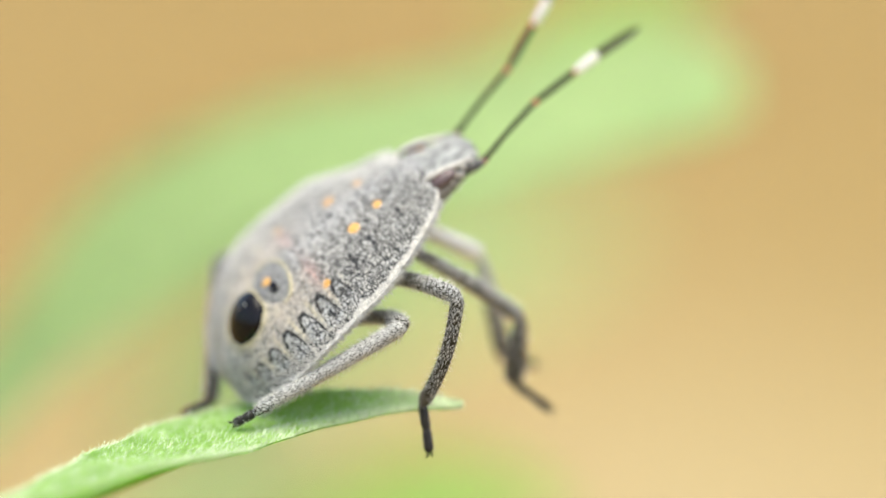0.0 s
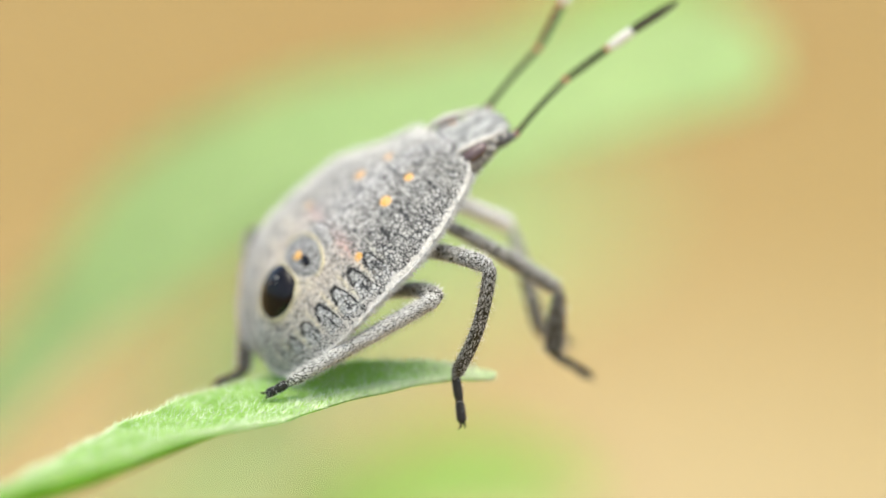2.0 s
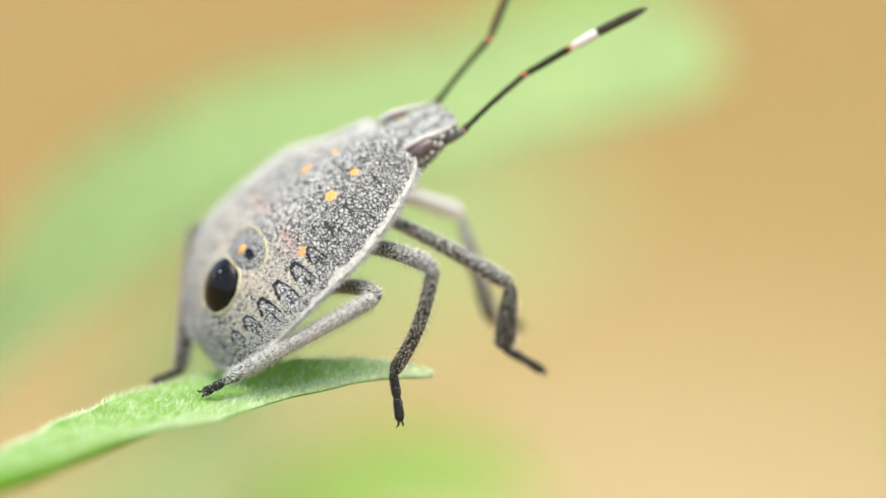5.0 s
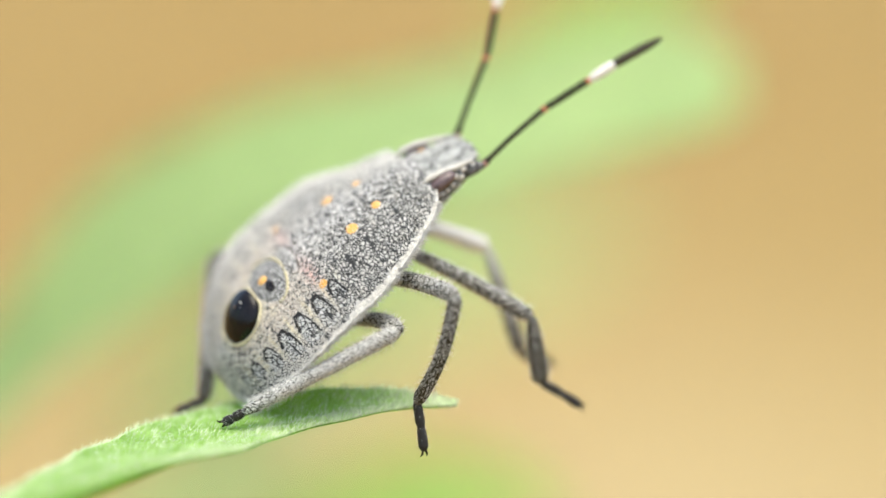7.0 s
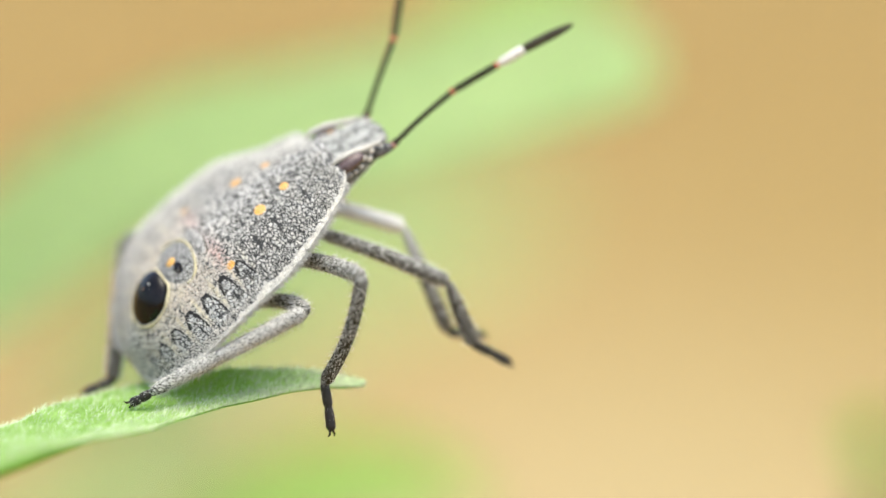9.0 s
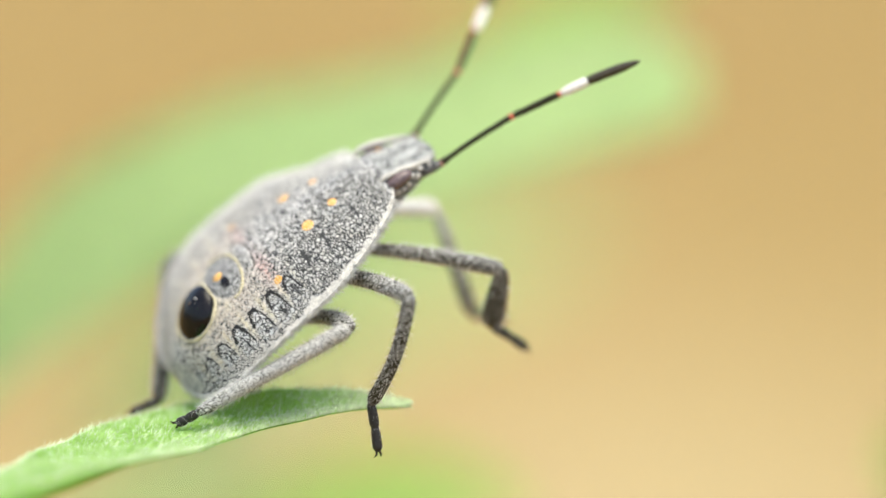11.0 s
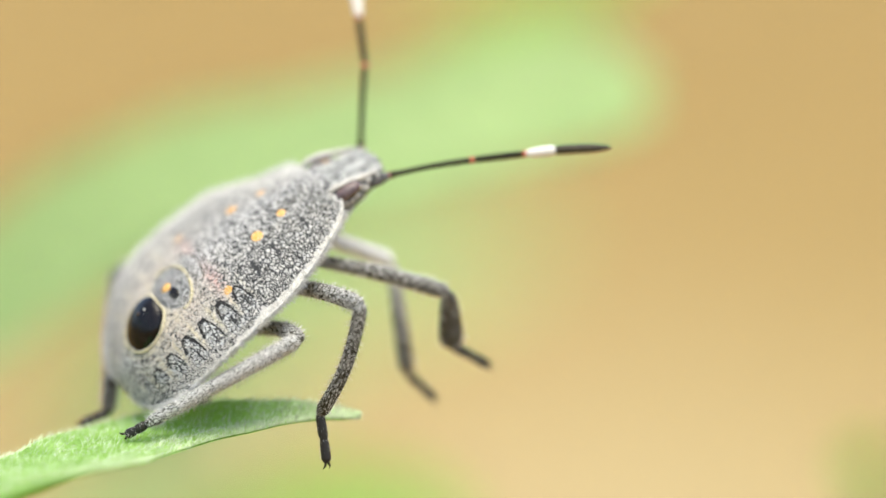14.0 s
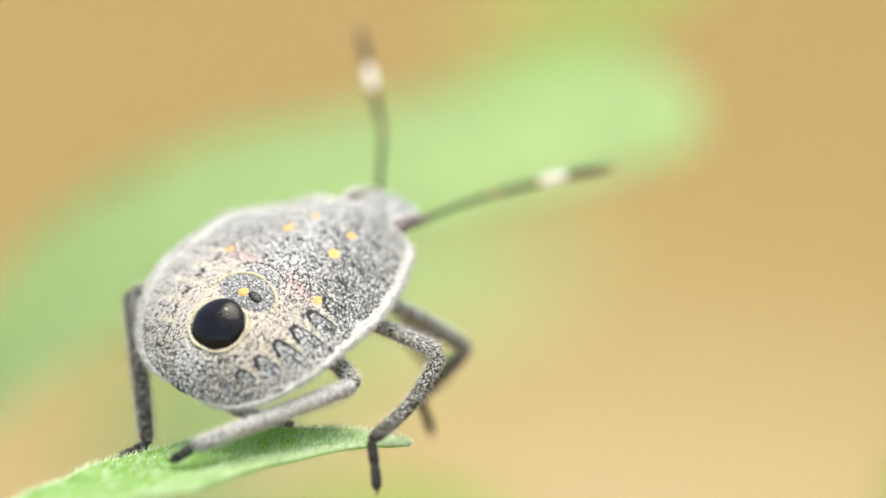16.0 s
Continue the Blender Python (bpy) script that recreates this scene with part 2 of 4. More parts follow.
def leaf_material(name, dark, light, scale, trans=0.45, through_tint=(1.1, 1.25, 0.5)):
    m, nodes, links, b = material(name, 0.55, 0.2)
    co = nodes.new("ShaderNodeTexCoord")
    big = node(nodes, "TexNoise", Scale=scale, Detail=4.0)
    cells = node(nodes, "TexVoronoi", Scale=scale * 9)
    links.new(co.outputs["Object"], big.inputs["Vector"])
    links.new(co.outputs["Object"], cells.inputs["Vector"])
    r = ramp(nodes, [(0.3, dark), (0.7, light)])
    links.new(big.outputs["Fac"], r.inputs[0])
    grain = ramp(nodes, [(0.0, (0.78, 0.8, 0.75)), (0.6, (1.15, 1.12, 1.1))])
    links.new(cells.outputs["Distance"], grain.inputs[0])
    col = mix(nodes, links, 1.0, r.outputs[0], grain.outputs[0], "MULTIPLY")
    links.new(col, b.inputs["Base Color"])
    bp = node(nodes, "Bump", Strength=0.5, Distance=0.00005)
    links.new(cells.outputs["Distance"], bp.inputs["Height"])
    links.new(bp.outputs[0], b.inputs["Normal"])
    tr = nodes.new("ShaderNodeBsdfTranslucent")
    links.new(mix(nodes, links, 1.0, col, through_tint, "MULTIPLY"), tr.inputs[0])
    sh = nodes.new("ShaderNodeMixShader")
    sh.inputs[0].default_value = trans
    links.new(b.outputs[0], sh.inputs[1])
    links.new(tr.outputs[0], sh.inputs[2])
    links.new(sh.outputs[0], nodes["Material Output"].inputs[0])
    return m


LEAF = leaf_material("fresh_leaf", (0.30, 0.51, 0.13), (0.43, 0.63, 0.24), 900, 0.6, (1.02, 1.2, 0.55))
FAR_LEAF = leaf_material("far_leaf", (0.315, 0.45, 0.18), (0.38, 0.51, 0.225), 60, 0.4, (1.03, 1.15, 0.62))
GREEN_BLADE = leaf_material("green_blade", (0.30, 0.48, 0.11), (0.40, 0.57, 0.16), 60, 0.45, (1.05, 1.2, 0.5))
DRY_GRASS = leaf_material("dry_grass", (0.50, 0.45, 0.18), (0.60, 0.54, 0.25), 60, 0.35, (1.1, 1.05, 0.5))


def soil_material():
    m, nodes, links, b = material("dry_soil", 0.95, 0.1)
    co = nodes.new("ShaderNodeTexCoord")
    big = node(nodes, "TexNoise", Scale=4.0, Detail=3.0)
    small = node(nodes, "TexNoise", Scale=60.0, Detail=6.0)
    links.new(co.outputs["Object"], big.inputs["Vector"])
    links.new(co.outputs["Object"], small.inputs["Vector"])
    r = ramp(nodes, [(0.3, (0.250, 0.166, 0.057)), (0.55, (0.275, 0.187, 0.065)), (0.75, (0.34, 0.25, 0.105))])
    links.new(big.outputs["Fac"], r.inputs[0])
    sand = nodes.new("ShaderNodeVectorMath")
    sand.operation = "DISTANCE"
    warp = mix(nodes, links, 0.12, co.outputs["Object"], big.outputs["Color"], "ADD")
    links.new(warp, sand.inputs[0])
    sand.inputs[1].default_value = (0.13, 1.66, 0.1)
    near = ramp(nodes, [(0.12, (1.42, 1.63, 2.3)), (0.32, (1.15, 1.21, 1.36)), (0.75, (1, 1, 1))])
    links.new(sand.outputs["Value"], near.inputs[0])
    g = ramp(nodes, [(0.3, (0.75, 0.75, 0.75)), (0.7, (1.2, 1.2, 1.2))])
    links.new(small.outputs["Fac"], g.inputs[0])
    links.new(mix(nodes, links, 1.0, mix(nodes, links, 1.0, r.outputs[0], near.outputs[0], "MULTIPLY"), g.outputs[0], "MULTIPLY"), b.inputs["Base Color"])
    bp = node(nodes, "Bump", Strength=0.6, Distance=0.01)
    links.new(small.outputs["Fac"], bp.inputs["Height"])
    links.new(bp.outputs[0], b.inputs["Normal"])
    return m


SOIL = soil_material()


# ---- building ----
def link_part(name, mesh, mat, parent, label="", kind=""):
    mesh.materials.append(mat)
    ob = new(name, mesh)
    ob.parent = parent
    return tagged(ob, label, kind=kind)


def mesh_of(name, verts, faces, scale=MM, pigment=None):
    me = bpy.data.meshes.new(name)
    me.from_pydata([tuple(v) for v in np.asarray(verts) * scale], [], faces)
    me.polygons.foreach_set("use_smooth", [True] * len(me.polygons))
    if pigment is not None:
        a = me.attributes.new("pigment", "FLOAT_COLOR", "POINT")
        a.data.foreach_set("color", np.asarray(pigment, dtype=np.float32).ravel())
    me.update()
    return me


def grid_faces(rows, cols, close=False, start=0):
    out = []
    for i in range(rows - 1):
        for j in range(cols if close else cols - 1):
            k = (j + 1) % cols
            out.append((start + i * cols + j, start + i * cols + k, start + (i + 1) * cols + k, start + (i + 1) * cols + j))
    return out


def curve_at(x, xs, ys):
    """Smooth curve through the knots (monotone cubic)."""
    x, xs, ys = np.asarray(x, float), np.asarray(xs, float), np.asarray(ys, float)
    h = np.diff(xs)
    d = np.diff(ys) / h
    m = np.concatenate([[d[0]], np.where(d[:-1] * d[1:] > 0, 2 * d[:-1] * d[1:] / np.where(d[:-1] + d[1:] == 0, 1, d[:-1] + d[1:]), 0), [d[-1]]])
    i = np.clip(np.searchsorted(xs, x) - 1, 0, len(h) - 1)
    s = np.clip((x - xs[i]) / h[i], 0, 1)
    return (1 + 2 * s) * (1 - s) ** 2 * ys[i] + s * (1 - s) ** 2 * h[i] * m[i] + s * s * (3 - 2 * s) * ys[i + 1] + s * s * (s - 1) * h[i] * m[i + 1]


def tube(points, radii, sides=14, flat=1.0, caps=True):
    """A tapered tube along points (mm); flat squeezes it across its side axis."""
    p = np.asarray(points, float)
    t = np.gradient(p, axis=0)
    t /= np.linalg.norm(t, axis=1)[:, None]
    up = np.array([0.0, 0.0, 1.0]) if abs(t[0][2]) < 0.9 else np.array([0.0, 1.0, 0.0])
    side = np.cross(up, t)
    side /= np.linalg.norm(side, axis=1)[:, None]
    top = np.cross(t, side)
    a = np.linspace(0, 2 * np.pi, sides, endpoint=False)
    v = [p[i] + radii[i] * (flat * np.outer(np.cos(a), side[i]) + np.outer(np.sin(a), top[i])) for i in range(len(p))]
    verts = np.concatenate(v)
    faces = grid_faces(len(p), sides, True)
    if caps:
        faces += [tuple(range(sides - 1, -1, -1)), tuple(range((len(p) - 1) * sides, len(p) * sides))]
    return verts, faces


def joined(pieces):
    verts, faces, n = [], [], 0
    for v, f in pieces:
        verts.append(np.asarray(v))
        faces += [tuple(i + n for i in q) for q in f]
        n += len(v)
    return np.concatenate(verts), faces


def spikes(roots, ways, lengths, width):
    """Fine hairs: three-sided spikes."""
    roots, ways = np.asarray(roots), np.asarray(ways)
    ways = ways / np.linalg.norm(ways, axis=1)[:, None]
    ref = np.where(np.abs(ways[:, 2:3]) < 0.9, np.array([[0, 0, 1.0]]), np.array([[0, 1.0, 0]]))
    a = np.cross(ways, ref)
    a /= np.linalg.norm(a, axis=1)[:, None]
    b = np.cross(ways, a)
    n = len(roots)
    out = np.empty((n, 4, 3))
    for k in range(3):
        ang = 2 * np.pi * k / 3
        out[:, k] = roots + width * (np.cos(ang) * a + np.sin(ang) * b)
    out[:, 3] = roots + ways * np.asarray(lengths)[:, None]
    i = np.arange(n) * 4
    faces = np.stack([np.stack([i + k, i + (k + 1) % 3, i + 3], 1) for k in range(3)], 1).reshape(-1, 3)
    return out.reshape(-1, 3), [tuple(int(q) for q in f) for f in faces]


rng = np.random.default_rng(7)


def wave(x, y, z=0.0, scale=1.0):
    return noise.noise(Vector((x * scale, y * scale, z * scale)))


# ---- ground ----
def build_ground():
    n = 70
    r = np.concatenate([np.linspace(0, 4, 45), np.geomspace(4.3, 900, n - 45)])
    a = np.linspace(0, 2 * np.pi, 72, endpoint=False)
    verts = []
    for ri in r:
        for ai in a:
            x, y = ri * math.cos(ai), ri * math.sin(ai)
            verts.append((x, y, 0.012 * wave(x, y, 0, 3.0) + 0.02 * wave(x, y, 2, 0.6) if ri < 60 else 0))
    me = mesh_of("ground", verts, grid_faces(n, 72, True), 1.0)
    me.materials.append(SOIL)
    tagged(new("ground", me), "dry sandy tan soil with pale patches", "ground", kind="structure")


build_ground()


# ---- leaves ----
def blade_mesh(name, spine, widths, tilt=0.1, fold=0.12, thick=0.00022, rows=90, cols=26, wavy=0.02, veins=0.02, halves=None):
    """A leaf blade along a spine (metres): folded along its midrib, with waved edges and thickness.
    halves: knots along the blade, then, for its two halves, the angle (radians) by which each rises and its share of the width."""
    sp = np.asarray(spine, float)
    s = np.linspace(0, 1, rows)
    k = np.linspace(0, 1, len(sp))
    c = np.stack([curve_at(s, k, sp[:, i]) for i in range(3)], 1)
    w = curve_at(s, np.linspace(0, 1, len(widths)), widths)
    t = np.gradient(c, axis=0)
    t /= np.linalg.norm(t, axis=1)[:, None]
    side = np.cross(t, np.array([0, 0, 1.0]))
    side /= np.linalg.norm(side, axis=1)[:, None]
    up = np.cross(side, t)
    side = side * math.cos(tilt) + up * math.sin(tilt)
    up = np.cross(side, t)
    rise = np.zeros((rows, 4)) + np.array([0, 1, 0, 1])
    if halves is not None:
        rise = np.stack([curve_at(s, halves[0], h) for h in halves[1:]], 1)
    top, bottom = [], []
    for i in range(rows):
        for j in range(cols):
            v = -1 + 2 * j / (cols - 1)
            edge = 1 + 0.035 * math.sin(s[i] * 150) * abs(v) ** 6
            lift = fold * abs(v) ** 1.4 * w[i] + wavy * w[i] * math.sin(s[i] * 33 + v * 2) * v * v - 0.05 * w[i] * math.exp(-(v / 0.06) ** 2)
            vein = veins * w[i] * (0.5 + 0.5 * math.cos((s[i] * 26 - abs(v) * 1.3) * 2 * math.pi)) ** 8
            ang, share = (rise[i, 0], rise[i, 1]) if v > 0 else (rise[i, 2], rise[i, 3])
            q = c[i] + (side[i] * v * math.cos(ang) + up[i] * abs(v) * math.sin(ang)) * w[i] * edge * share + up[i] * (lift - vein)
            top.append(q)
            bottom.append(q - up[i] * min(thick, 0.25 * w[i]) * (1.0 - 0.6 * abs(v) ** 4))
    n = len(top)
    faces = grid_faces(rows, cols)
    back = [tuple(n + x for x in reversed(f)) for f in faces]
    rim = []
    for i in range(rows - 1):
        for j, flip in ((0, True), (cols - 1, False)):
            q = (i * cols + j, (i + 1) * cols + j, n + (i + 1) * cols + j, n + i * cols + j)
            rim.append(q[::-1] if flip else q)
    for i, flip in ((0, False), (rows - 1, True)):
        for j in range(cols - 1):
            q = (i * cols + j, i * cols + j + 1, n + i * cols + j + 1, n + i * cols + j)
            rim.append(q[::-1] if flip else q)
    return mesh_of(name, top + bottom, faces + back + rim, 1.0), np.asarray(top).reshape(rows, cols, 3), up


def build_perch():
    """The plant whose leaf carries the insect."""
    plant = new("weed_plant")
    plant.location = (-0.062, 0.001, 0)
    tagged(plant, "fresh green weed stem with one long downy leaf", "plant")
    off = np.array([-0.062, 0.001, 0])
    stem_z = np.linspace(-0.01, 0.47, 24)
    v, f = tube([(1000 * 0.004 * math.sin(z * 9), 1000 * 0.003 * math.sin(z * 7 + 1), z * 1000) for z in stem_z], np.linspace(2.6, 1.3, 24), 12)
    link_part("stem", mesh_of("stem", v, f), LEAF, plant)
    spine = np.array([(-0.0636, 0.0010, 0.41800), (-0.0547, -0.0040, 0.42220), (-0.0354, -0.0110, 0.43100), (-0.0200, -0.0130, 0.43750), (-0.0065, -0.0110, 0.44619), (-0.0040, -0.0080, 0.44644), (-0.0019, -0.0050, 0.44659), (0.0001, -0.0029, 0.44682), (0.0018, -0.0019, 0.44701), (0.0036, -0.0013, 0.44719), (0.0054, -0.0009, 0.44733), (0.0070, -0.0007, 0.44715)])
    seg = np.concatenate([[0], np.cumsum(np.linalg.norm(np.diff(spine, axis=0), axis=1))])
    u = seg[-1] * (1 - (1 - np.linspace(0, 1, 40)) ** 1.4)
    even = np.stack([curve_at(u, seg, spine[:, i]) for i in range(3)], 1)
    half = MM * curve_at(u / seg[-1], seg / seg[-1], [0.70, 0.80, 1.10, 1.30, 1.50, 1.70, 1.95, 2.10, 1.95, 1.60, 0.90, 0.02])
    # the front half rises at the base and lies flat towards the tip; the back half stands up along the tip
    along = 1 - (1 - seg / seg[-1]) ** (1 / 1.4)
    me, top, up = blade_mesh("leaf", even - off, half, tilt=0.0, fold=-0.03, thick=0.00012, rows=220, cols=40, wavy=0.004, veins=0.0,
                             halves=(along, [0.50, 0.50, 0.50, 0.55, 0.60, 0.50, 0.22, 0.00, -0.06, -0.08, -0.06, -0.05], [1.0, 1.0, 1.0, 1.0, 1.0, 0.95, 0.85, 0.60, 0.45, 0.42, 0.50, 0.8],
                                     [0.30, 0.30, 0.25, 0.16, 0.08, 0.03, -0.01, 0.0, 0.10, 0.60, 0.80, 0.40], [1.0, 1.0, 1.0, 1.0, 1.15, 1.35, 1.6, 1.6, 1.2, 0.60, 0.50, 0.8]))
    leaf = link_part("leaf", me, LEAF, plant, "light green downy lanceolate leaf blade")
    mid = top[:, 19:21].mean(1)
    v, f = tube(mid[2:200] * 1000 + np.array([0, 0, -0.12]), np.linspace(0.5, 0.06, 198), 8)
    link_part("midrib", mesh_of("midrib", v, f), LEAF, leaf)
    # down on the blade and along its edge
    roots, ways = [], []
    for _ in range(10000):
        i, j = rng.integers(100, 218), rng.integers(0, 39)
        if rng.random() < 0.25:
            j = 0 if rng.random() < 0.5 else 38
        a, b = rng.random(2)
        roots.append((top[i, j] * (1 - a) + top[i + 1, j] * a) * (1 - b) + (top[i, j + 1] * (1 - a) + top[i + 1, j + 1] * a) * b)
        ways.append(np.array([0.5, 0, 1.0]) + rng.normal(0, 0.4, 3) + np.array([0, (j - 19) / 40.0 * -0.6, 0]))
    v, f = spikes(np.asarray(roots) * 1000, ways, rng.uniform(0.10, 0.32, len(roots)), 0.013)
    link_part("down", mesh_of("down", v, f), FUZZ, leaf, kind="stuff")


build_perch()


def far_blade(points, half, label, tilt=0.5, shape=((0, 0.2, 0.6, 0.82, 0.93, 1.0), (0.35, 0.6, 0.95, 1.25, 1.15, 0.1)), mat=FAR_LEAF):
    """One long arching blade rooted in the soil."""
    p = np.asarray(points, float)
    base = new("grass_blade")
    base.location = p[0]
    tagged(base, label, "grass", group="blades behind the leaf")
    seg = np.concatenate([[0], np.cumsum(np.linalg.norm(np.diff(p, axis=0), axis=1))])
    u = seg[-1] * (1 - (1 - np.linspace(0, 1, 60)) ** 2.6)
    even = np.stack([curve_at(u, seg, p[:, i]) for i in range(3)], 1)
    w = half * curve_at(u / seg[-1], *shape)
    me, top, up = blade_mesh("blade", even - p[0], w, tilt=tilt, fold=0.2, thick=0.0004, rows=140, cols=14)
    blade = link_part("blade", me, mat, base)
    v, f = tube(top[2:-2, 7] * 1000 + np.array([0, 0, -0.3]), np.linspace(0.7, 0.15, 136), 8)
    link_part("midrib", mesh_of("midrib", v, f), mat, blade)


far_blade([(-0.0500, 0.030, 0.0), (-0.0430, 0.031, 0.25), (-0.0260, 0.0314, 0.418), (-0.0150, 0.0320, 0.4350), (-0.0088, 0.0328, 0.4418), (-0.0045, 0.0336, 0.4457), (-0.0004, 0.0340, 0.4478), (0.0038, 0.0342, 0.4488), (0.0081, 0.0344, 0.4496), (0.0123, 0.0346, 0.4505), (0.0155, 0.0348, 0.4510), (0.0180, 0.0348, 0.4511)], 0.001, "long pale green blade arching over dry soil", -0.45, ((0, 0.9, 0.927, 0.94, 0.953, 0.963, 0.975, 0.987, 0.995, 1.0), (0.5, 0.70, 1.7, 2.9, 3.7, 3.6, 3.6, 4.0, 3.7, 1.6)))
far_blade([(-0.0400, 0.140, 0.0), (-0.0250, 0.141, 0.3), (-0.0092, 0.1424, 0.4042), (-0.0041, 0.1446, 0.4150), (0.0029, 0.1457, 0.4200), (0.0098, 0.1462, 0.4220), (0.0160, 0.1464, 0.4222)], 0.001, "pale green blade bending over dry soil", -0.6, ((0, 0.9, 0.93, 0.95, 0.98, 1.0), (1.0, 1.2, 4.0, 7.0, 6.5, 2.5)))
far_blade([(-0.0200, 0.045, 0.0), (-0.0120, 0.045, 0.3), (0.0006, 0.0455, 0.4290), (0.0033, 0.0459, 0.4307), (0.0060, 0.0460, 0.4315), (0.0086, 0.0460, 0.4315), (0.0112, 0.0458, 0.4306)], 0.001, "low green blade bending over dry soil", -0.5, ((0, 0.95, 0.975, 0.987, 1.0), (0.6, 0.8, 2.2, 2.6, 1.0)), GREEN_BLADE)
far_blade([(-0.0500, 0.074, 0.0), (-0.0350, 0.074, 0.3), (-0.0121, 0.0744, 0.4199), (-0.0076, 0.0747, 0.4220), (-0.0026, 0.0749, 0.4226), (0.0007, 0.0748, 0.4220)], 0.001, "pale green blade leaning over dry soil", -0.5, ((0, 0.95, 0.98, 1.0), (0.5, 0.9, 1.9, 0.8)))
far_blade([(0.0900, 0.080, 0.0), (0.0800, 0.080, 0.30), (0.0600, 0.079, 0.445), (0.0262, 0.0771, 0.4576), (0.0215, 0.0763, 0.4535), (0.0178, 0.0756, 0.4505), (0.0149, 0.0752, 0.4484), (0.0120, 0.0749, 0.4474), (0.0091, 0.0749, 0.4471)], 0.001, "fresh green blade hanging over dry soil", 0.3, ((0, 0.9, 0.95, 0.97, 0.985, 1.0), (0.6, 0.6, 1.0, 2.4, 2.8, 1.0)), GREEN_BLADE)
far_blade([(0.0420, 0.036, 0.0), (0.0380, 0.0365, 0.25), (0.0278, 0.0357, 0.4316), (0.0269, 0.0362, 0.4338), (0.0265, 0.0365, 0.4353), (0.0264, 0.0369, 0.4368)], 0.001, "upright green blade standing on dry soil", -0.6, ((0, 0.96, 0.985, 0.993, 1.0), (0.6, 1.2, 2.4, 2.4, 1.0)), GREEN_BLADE)


def build_turf():
    """Low thin grass on the soil behind, one mesh."""
    n = 60
    verts, faces = [], []
    for _ in range(n):
        x = rng.normal(-0.10, 0.08)
        y = rng.uniform(1.2, 2.25)
        if rng.random() < 0.2:
            x = rng.uniform(-0.6, 0.6)
        h, w = rng.uniform(0.03, 0.08), rng.uniform(0.0015, 0.003)
        a = rng.uniform(0, 2 * math.pi)
        lean = rng.normal(0, 0.02, 2)
        k = len(verts)
        c, s = math.cos(a) * w, math.sin(a) * w
        z = 0.012 * wave(x, y, 0, 3.0) + 0.02 * wave(x, y, 2, 0.6)
        verts += [(x - c, y - s, z - 0.004), (x + c, y + s, z - 0.004), (x + lean[0] * 0.4 + c * 0.8, y + lean[1] * 0.4 + s * 0.8, z + h * 0.6),
                  (x + lean[0] * 0.4 - c * 0.8, y + lean[1] * 0.4 - s * 0.8, z + h * 0.6), (x + lean[0], y + lean[1], z + h)]
        faces += [(k, k + 1, k + 2, k + 3), (k + 3, k + 2, k + 4)]
    me = mesh_of("turf", verts, faces, 1.0)
    me.materials.append(DRY_GRASS)
    tagged(new("turf", me), "thin low yellowing grass on dry soil", "grass", kind="stuff")


build_turf()


# ---- the insect ----
# body space in mm: x to the head, y to its left side, z to its back; the origin lies on the rear black plate
def half_width(x):
    x = np.asarray(x, float)
    rear = 3.46 * np.clip(1 - np.clip((2.0 - x) / 3.65, 0, 1) ** 2.3, 0, 1) ** 0.435
    front = curve_at(x, [2.0, 3.2, 4.2, 5.5, 6.4, 7.0, 7.35], [3.46, 3.42, 3.30, 2.84, 2.38, 1.92, 1.25])
    w = np.where(x < 2.0, rear, front)
    notch = 0.10 * np.exp(-((x - 4.75) / 0.07) ** 2) + 0.08 * np.exp(-((x - 6.05) / 0.06) ** 2)
    notch = notch + sum(0.045 * np.exp(-((x - q) / 0.06) ** 2) for q in (-1.05, -0.5, 0.15, 1.0, 1.95, 2.9))
    return w - notch


def side_width(x, y):
    """The outline at x on the side of y; the left shoulder is drawn in a little."""
    s = np.clip((np.asarray(x, float) - 4.2) / 2.0, 0, 1)
    return half_width(x) * np.where(np.asarray(y) > 0, 1 - 0.21 * s * s * (3 - 2 * s), 1.0)


def rim_height(x):
    return curve_at(x, [-1.65, -1.3, -0.8, 0.4, 1.9, 4.2, 5.5, 7.0, 7.35], [-1.78, -1.66, -1.36, -0.66, -0.18, 0.16, 0.36, 0.52, 0.55])


def ridge_height(x):
    return curve_at(x, [-1.65, -1.5, -1.3, -0.95, -0.5, 0.0, 0.5, 1.1, 2.6, 4.4, 5.5, 6.5, 7.35], [-1.76, -1.38, -1.08, -0.70, -0.32, 0.0, 0.25, 0.47, 0.88, 1.08, 1.12, 1.10, 0.86])


def back(x, y):
    """Height of the back at x, y."""
    v = np.clip(np.abs(y) / np.maximum(side_width(x, y), 1e-6), 0, 1)
    z = rim_height(x) + (ridge_height(x) - rim_height(x)) * (1 - v ** 1.6)
    bow = 5.15 - 0.09 * y * y * 0.5
    z = z - 0.07 * np.exp(-((x - bow) / 0.10) ** 2) * np.clip(1.2 - v, 0, 1)
    pad = 2.85 + 0.30 * np.cos(np.clip(v * 1.9, 0, 1) * np.pi)
    z = z - np.where(np.asarray(y) > 0, 0.20, 0.0) * np.clip((x - 4.6) / 1.4, 0, 1) * v * v
    z = z - 0.05 / (1 + np.exp(-(pad - x) / 0.05)) * np.clip(v * 3, 0, 1)
    for q in (-1.0, -0.45, 0.2, 1.0, 1.95):
        z = z - 0.035 * np.exp(-((x - q - 0.1 * v) / 0.07) ** 2) * np.clip((v - 0.4) * 4, 0, 1)
    return z


